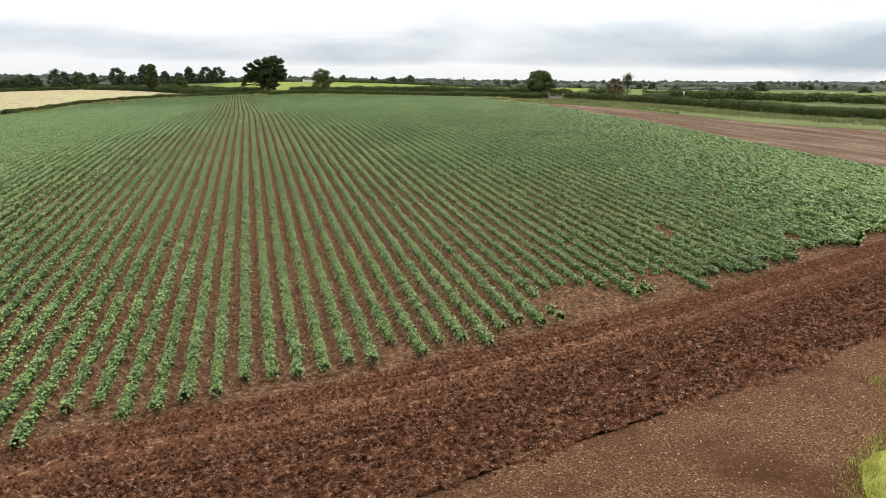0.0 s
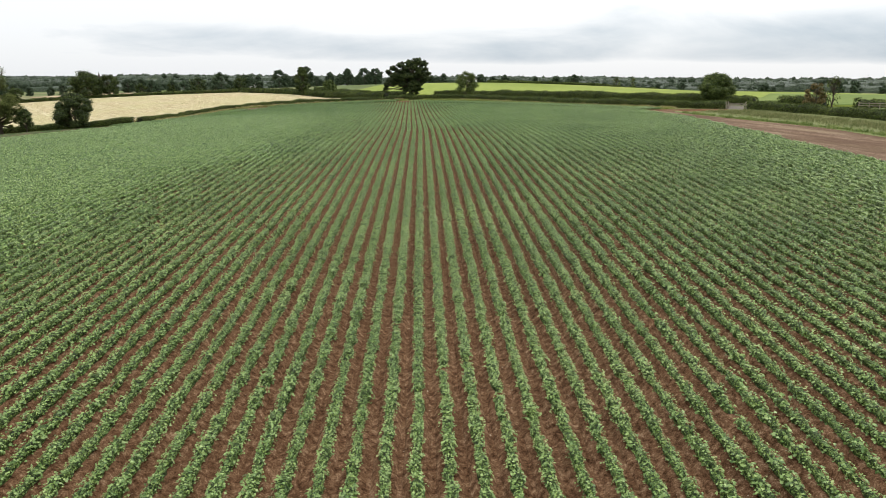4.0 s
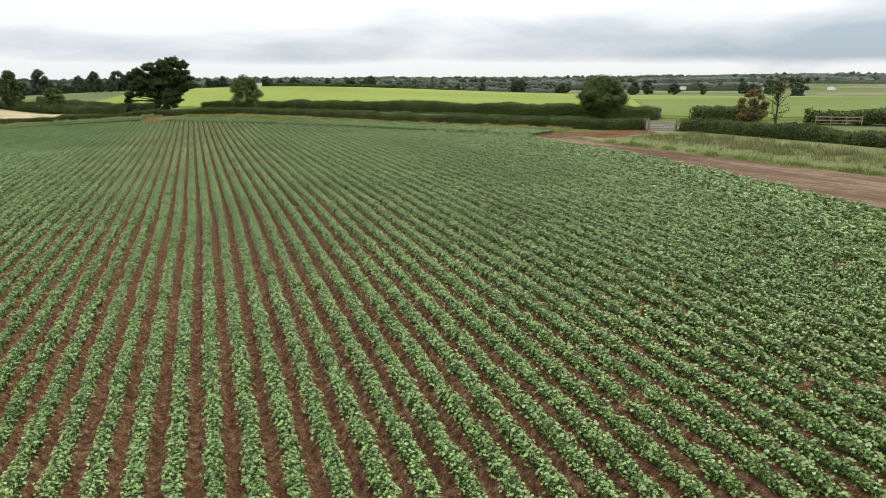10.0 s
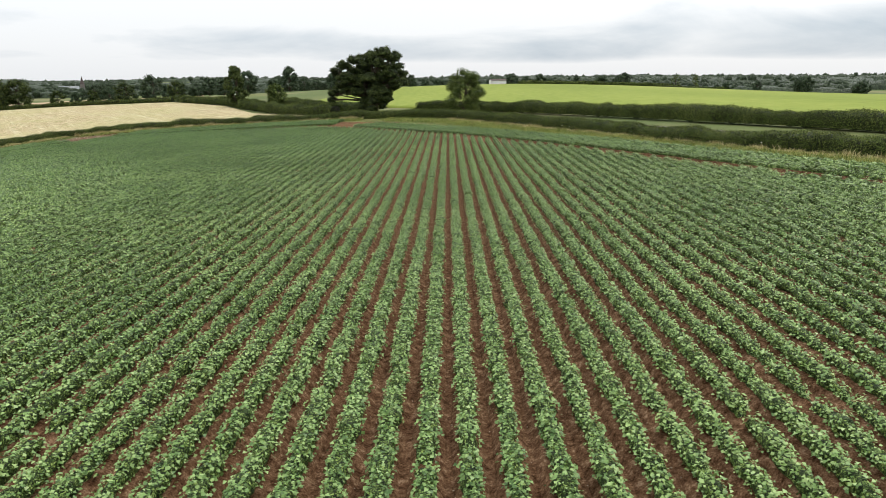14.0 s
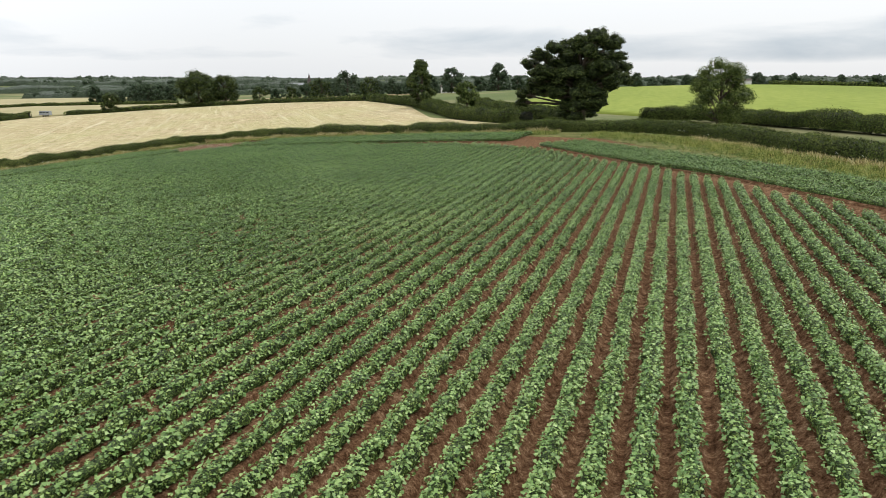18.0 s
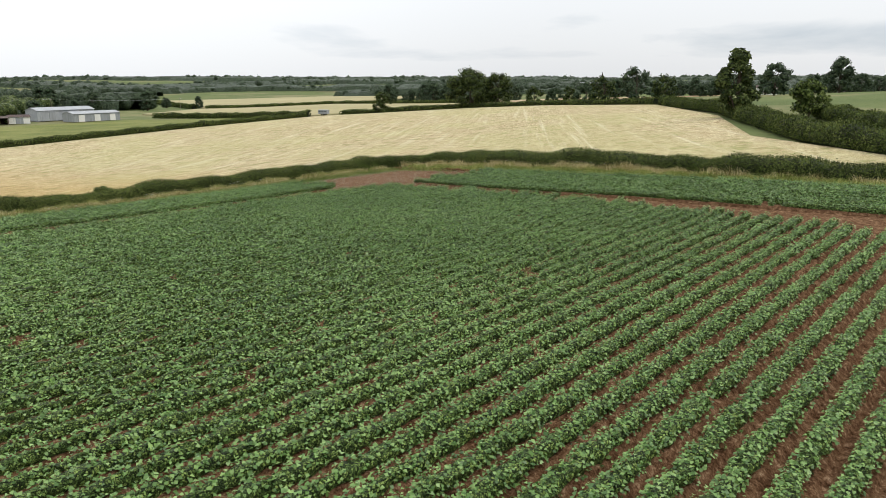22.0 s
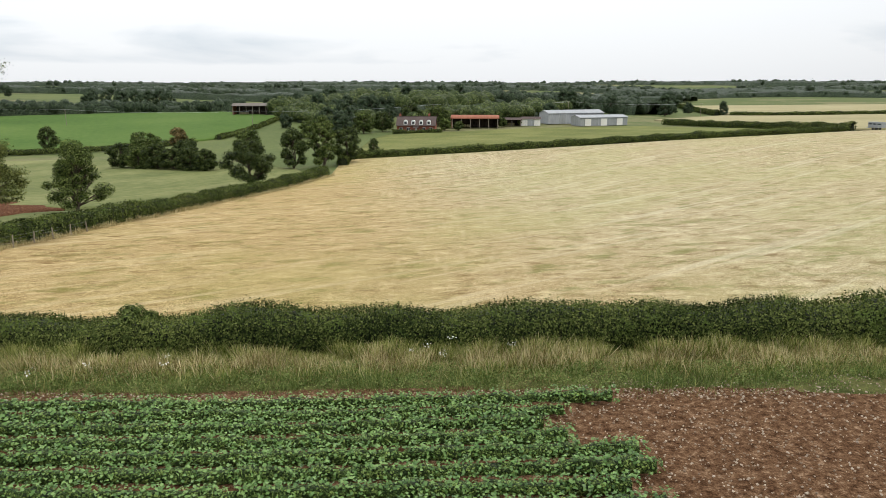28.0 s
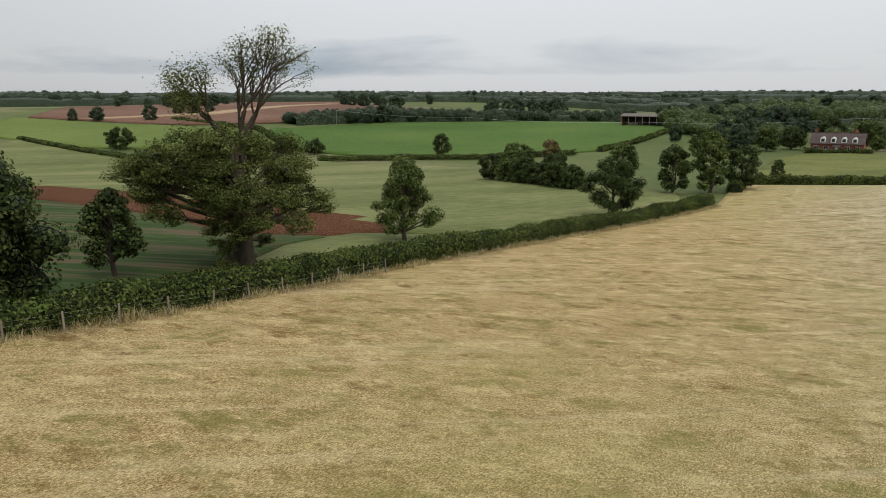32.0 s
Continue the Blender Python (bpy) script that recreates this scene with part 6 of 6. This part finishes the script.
def clods(name, n, line, width, size, label):
    """Loose lumps of earth along a strip."""
    q, side = along(line, 0.5)
    i = rng.integers(0, len(q), n)
    xy = q[i] + side[i] * rng.uniform(-0.5, 0.5, n)[:, None] * width + rng.normal(0, 0.3, (n, 2))
    s = rng.uniform(0.3, 1.3, n) ** 1.5 * size
    c = np.concatenate([xy, (ground(xy[:, 0], xy[:, 1]) + 0.1 + s * 0.3)[:, None]], 1)
    base = np.array([(1, 0, 0), (0, 1, 0), (-1, 0, 0), (0, -1, 0), (0, 0, 0.8), (0, 0, -0.8)], float)
    p = c[:, None] + (base[None] + rng.normal(0, 0.25, (n, 6, 3))) * s[:, None, None]
    tri = np.array([(0, 1, 4), (1, 2, 4), (2, 3, 4), (3, 0, 4), (1, 0, 5), (2, 1, 5), (3, 2, 5), (0, 3, 5)])
    f = (np.arange(n)[:, None, None] * 6 + tri[None]).reshape(-1, 3)
    tagged(new(name, mesh_from(name, p.reshape(-1, 3), f, M_TILLED)), label, "soil", kind="stuff")


STRIP = [(-45, -51), (-22.5, -46.2), (-10.8, -44.4), (3.8, -40.7), (23, -34.5), (42, -28)]
clods("soil_clods", 18000, [(x, y - 5.6) for x, y in STRIP], 3.8, 0.058, "dark broken clods of tilled soil")
clods("soil_clods", 12000, [(x, y - 2.8) for x, y in STRIP], 4.6, 0.04, "small crumbs of tilled soil")


def tyre_print(line, label):
    """A tractor wheel's track: slanting bars pressed into the soil in two rows."""
    q, side = along(line, 0.21)
    fwd = np.stack([-side[:, 1], side[:, 0]], 1)
    pts = []
    for s in (-1, 1):
        for ridge, foot in ((0.0, -0.05), (0.05, 0.1)):
            for a, b, c in ((0.03, 0.0, foot), (0.3, 0.13, foot), (0.3, 0.13, ridge), (0.03, 0.0, ridge)):
                up = 0.14 if c == ridge and c >= 0 and c < 0.06 else 0.05
                xy = q + side * (s * a) + fwd * (b + (0.025 if up > 0.1 else foot))
                pts.append(np.concatenate([xy, (ground(xy[:, 0], xy[:, 1]) + up)[:, None]], 1))
    pts = np.stack(pts, 1).reshape(-1, 3)
    f = np.arange(len(pts)).reshape(-1, 4)
    tagged(new("tyre_track", mesh_from("tyre_track", pts, f, M_TRAMPLED)), label, "track", kind="stuff")


for d in (-0.9, -1.6, -2.9, -3.6):
    tyre_print([(x, y + d) for x, y in [(-50, -52), (-22.5, -46.0), (-10.8, -44.2), (3.8, -40.5), (23, -34.3), (45, -26.6)]], "tractor tyre print pressed into the tilled soil")


def stones(name, n, xs, ys, size, label, inside=None):
    """Small pale stones lying about, each an uneven eight-sided lump."""
    x, y = rng.uniform(*xs, n), rng.uniform(*ys, n)
    if inside is not None:
        keep = inside(x, y)
        x, y = x[keep], y[keep]
    c = np.stack([x, y, ground(x, y) + 0.09], 1)
    s = rng.uniform(0.4, 1.3, len(c))[:, None, None] * size
    base = np.array([(1, 0, 0), (0, 1, 0), (-1, 0, 0), (0, -1, 0), (0, 0, 0.7), (0, 0, -0.7)], float)
    p = c[:, None] + (base[None] + rng.normal(0, 0.22, (len(c), 6, 3))) * s
    tri = np.array([(0, 1, 4), (1, 2, 4), (2, 3, 4), (3, 0, 4), (1, 0, 5), (2, 1, 5), (3, 2, 5), (0, 3, 5)])
    f = (np.arange(len(c))[:, None, None] * 6 + tri[None]).reshape(-1, 3)
    tagged(new(name, mesh_from(name, p.reshape(-1, 3), f, M_STONE)), label, "stones", kind="stuff")


stones("field_stones", 9000, (-67, -42), (203, 220), 0.034, "pale stones scattered on the bare corner")
stones("field_stones", 16000, (-30, 22), (-66, -36), 0.025, "small pale stones on the dirt track")
stones("field_stones", 9000, (-22, 26), (-46, 110), 0.024, "small pale stones in the furrows")
stones("field_stones", 9000, (-73, -64), (180, 214), 0.04, "pale stones between potatoes and grass", lambda x, y: np.abs(x - np.interp(y, [180, 194.6, 201.8, 207.5, 214], [-72.3, -68.4, -67.1, -66.1, -64.3])) < 0.4)

# flat-topped white flowers in the margin
fx = np.concatenate([rng.uniform(-71.5, -69.5, 40), rng.uniform(-68, 0, 60), rng.uniform(10, 50, 50)])
fy = np.concatenate([rng.uniform(184, 206, 40), rng.uniform(222, 225, 60), 0 * np.arange(50.0)])
fy[100:] = np.interp(fx[100:], [10, 14, 31, 46, 58], [214, 207, 170, 139.5, 121]) - rng.uniform(0, 1.5, 50)
fk = np.repeat(np.arange(0, 150, 3), 9)
fc = np.stack([fx[fk] + rng.normal(0, 0.08, 450), fy[fk] + rng.normal(0, 0.08, 450), ground(fx, fy)[fk] + 0.7 + rng.normal(0, 0.05, 450)], 1)
fp, ff = leaf_quads(fc, rng.normal(0, 0.25, (450, 3)) + (0, 0, 1), 0.07)
tagged(new("white_flowers", mesh_from("white_flowers", fp, ff, M_PETAL)), "white flat-topped wild flowers in the grass margin", "flowers", kind="stuff")

# ---- potato ridges ----
MAIN = EDGE_START + EDGE_EAST[1:] + EDGE_FAR[1:] + EDGE_WEST[1:-1]
for i in range(-176, 40):
    x = 12.05 + i * ROW_GAP
    ys = crossings(MAIN, x)
    if len(ys) < 2:
        continue
    for y0, y1 in zip(ys[0::2], ys[1::2]):
        y0, y1 = np.array([y0, y1]) + rng.normal(0, 0.5, 2)
        line = [(x + 0.0148 * min(v - 72, 0), v) for v in ([y0, 72, y1] if y0 < 70 and y1 > 74 else [y0, y1])]
        potato_ridge(line, "long ridge of green potato plants in red-brown soil", "potato ridges of the main field")
for k in range(7):
    potato_ridge(beside(HEAD_NORTH_EAST, 0.5 + k * ROW_GAP), "potato ridge along the field's far end", "potato ridges of the end block")
def cut_back(line, by):
    """The line with its first stretch shortened by some metres."""
    p = np.asarray(line, float)
    w = p[1] - p[0]
    p[0] = p[0] + w / np.linalg.norm(w) * by
    return p


for k in range(11):
    potato_ridge(cut_back(beside(HEAD_NORTH, 0.5 + k * ROW_GAP)[::-1], rng.uniform(-1.6, 0.8)), "potato ridge along the northern hedge", "potato ridges of the northern block")
for k in range(10):
    potato_ridge(cut_back(beside(HEAD_WEST, -0.15 + k * ROW_GAP), rng.uniform(-0.6, 2.2)), "potato ridge along the western hedge", "potato ridges of the western block")

# ---- grass at the edges ----
FOOT = [(-68.2, 221), (-69.4, 216), (-70.9, 209), (-72.5, 202), (-73.9, 193), (-76, 184), (-78.4, 174)]
grass_band("tall_grass", beside(FOOT, -0.6), 2.2, 0.5, 850, M_LUSH, "green seeding grass at the hedge foot", thick=1.5)
grass_band("tall_grass", beside(FOOT, -1.8), 2.2, 0.52, 330, M_DRY, "tall dry grass along the western hedge", thick=1.5)
grass_band("tall_grass", beside(FOOT, -2.5), 2.2, 0.34, 420, M_LUSH, "shorter green grass in the western margin", thick=1.5)
weed_band("weeds", beside(FOOT, -3.4), 2.2, 0.42, 42000, 0.075, M_WEED, "low green weeds beside the potatoes")
weed_band("weeds", beside(FOOT, -3.2), 2.4, 0.6, 12000, 0.05, M_RUST, "rusty seeding docks beside the potatoes")
grass_band("tall_grass", beside(FOOT, -3.6), 2.0, 0.3, 350, M_WEED, "low grass beside the potatoes")
weed_band("weeds", [(-4, 216.5), (-16, 217.4), (-28, 219), (-45, 220.6), (-64, 221)], 3.0, 0.5, 16000, 0.1, M_WEED, "green weeds along the northern hedge")
weed_band("weeds", [(53, 116.5), (41.5, 138), (27, 170), (12, 201), (1, 214)], 6.0, 0.5, 26000, 0.14, M_WEED, "green weeds along the field's far end")
weed_band("weeds", [(54.5, 117.5), (43, 139), (29, 170), (13, 203), (3, 216)], 4.0, 0.6, 5000, 0.1, M_RUST, "brown seeding docks along the field's far end")
grass_band("tall_grass", [(-4, 217), (-16, 217.8), (-28, 219.4), (-45, 221), (-64, 221.5)], 2.6, 0.45, 380, M_LUSH, "green grass along the northern hedge", thick=1.8)
grass_band("tall_grass", [(-4, 219.3), (-16, 219.6), (-28, 221.6), (-45, 223), (-66, 223.2)], 1.6, 0.6, 320, M_DRY, "tall dry grass at the northern hedge foot", thick=1.8)
grass_band("tall_grass", [(54, 116.5), (42.5, 138), (28, 170), (13, 202), (1, 215)], 4.0, 0.4, 190, M_LUSH, "green grass along the field's far end", thick=2.6)
grass_band("tall_grass", [(56, 118.5), (44.5, 140), (30, 171), (13.5, 206)], 1.5, 0.45, 110, M_DRY, "dry grass at the hedge foot", thick=2.6)
grass_band("tall_grass", [(61, 104), (62, 85), (65, 60), (66, 38), (75, 22), (92, 6)], 9.0, 0.45, 70, M_PALE_BLADE, "long pale grass on the strip by the gate", thick=3.0)
grass_band("tall_grass", [(51.4, 101), (52.2, 91), (53.2, 80), (55.6, 66), (57, 56), (57, 40)], 1.4, 0.4, 120, M_WEED, "green weeds along the bare headland", thick=3.0)
grass_band("tall_grass", [(-71.7, 217), (-73, 209.6), (-74.9, 202), (-76.4, 193), (-78.6, 184)], 0.8, 0.35, 160, M_DRY, "dry grass at the hay field's edge")
grass_band("tall_grass", [(-84, 167.6), (-94, 168.3), (-104, 171.6), (-124, 175), (-155, 183), (-200, 199.5)], 1.2, 0.45, 100, M_DRY, "dry grass below the valley hedge", thick=1.6)
grass_band("verge_grass", [(-0.3, -56.6), (1.0, -54.8), (3.6, -53.5), (12, -50.9)], 1.5, 0.2, 800, M_VERGE, "bright green grass at the track's edge", thick=2.2)
grass_band("verge_grass", [(4.5, -52.5), (14, -56), (30, -60)], 5.0, 0.2, 600, M_VERGE, "bright green verge grass beside the track", thick=1.6)
grass_band("hay_stems", [(-78, 203), (-92, 201), (-118, 196)], 30.0, 0.07, 130, M_DRY, "short cut hay stems on the mown field", 1.6, 2.2)
grass_band("hay_stems", [(-80, 200), (-96, 198), (-130, 194)], 30.0, 0.06, 50, M_WEED, "green regrowth among the cut hay", 1.2, 2.4)
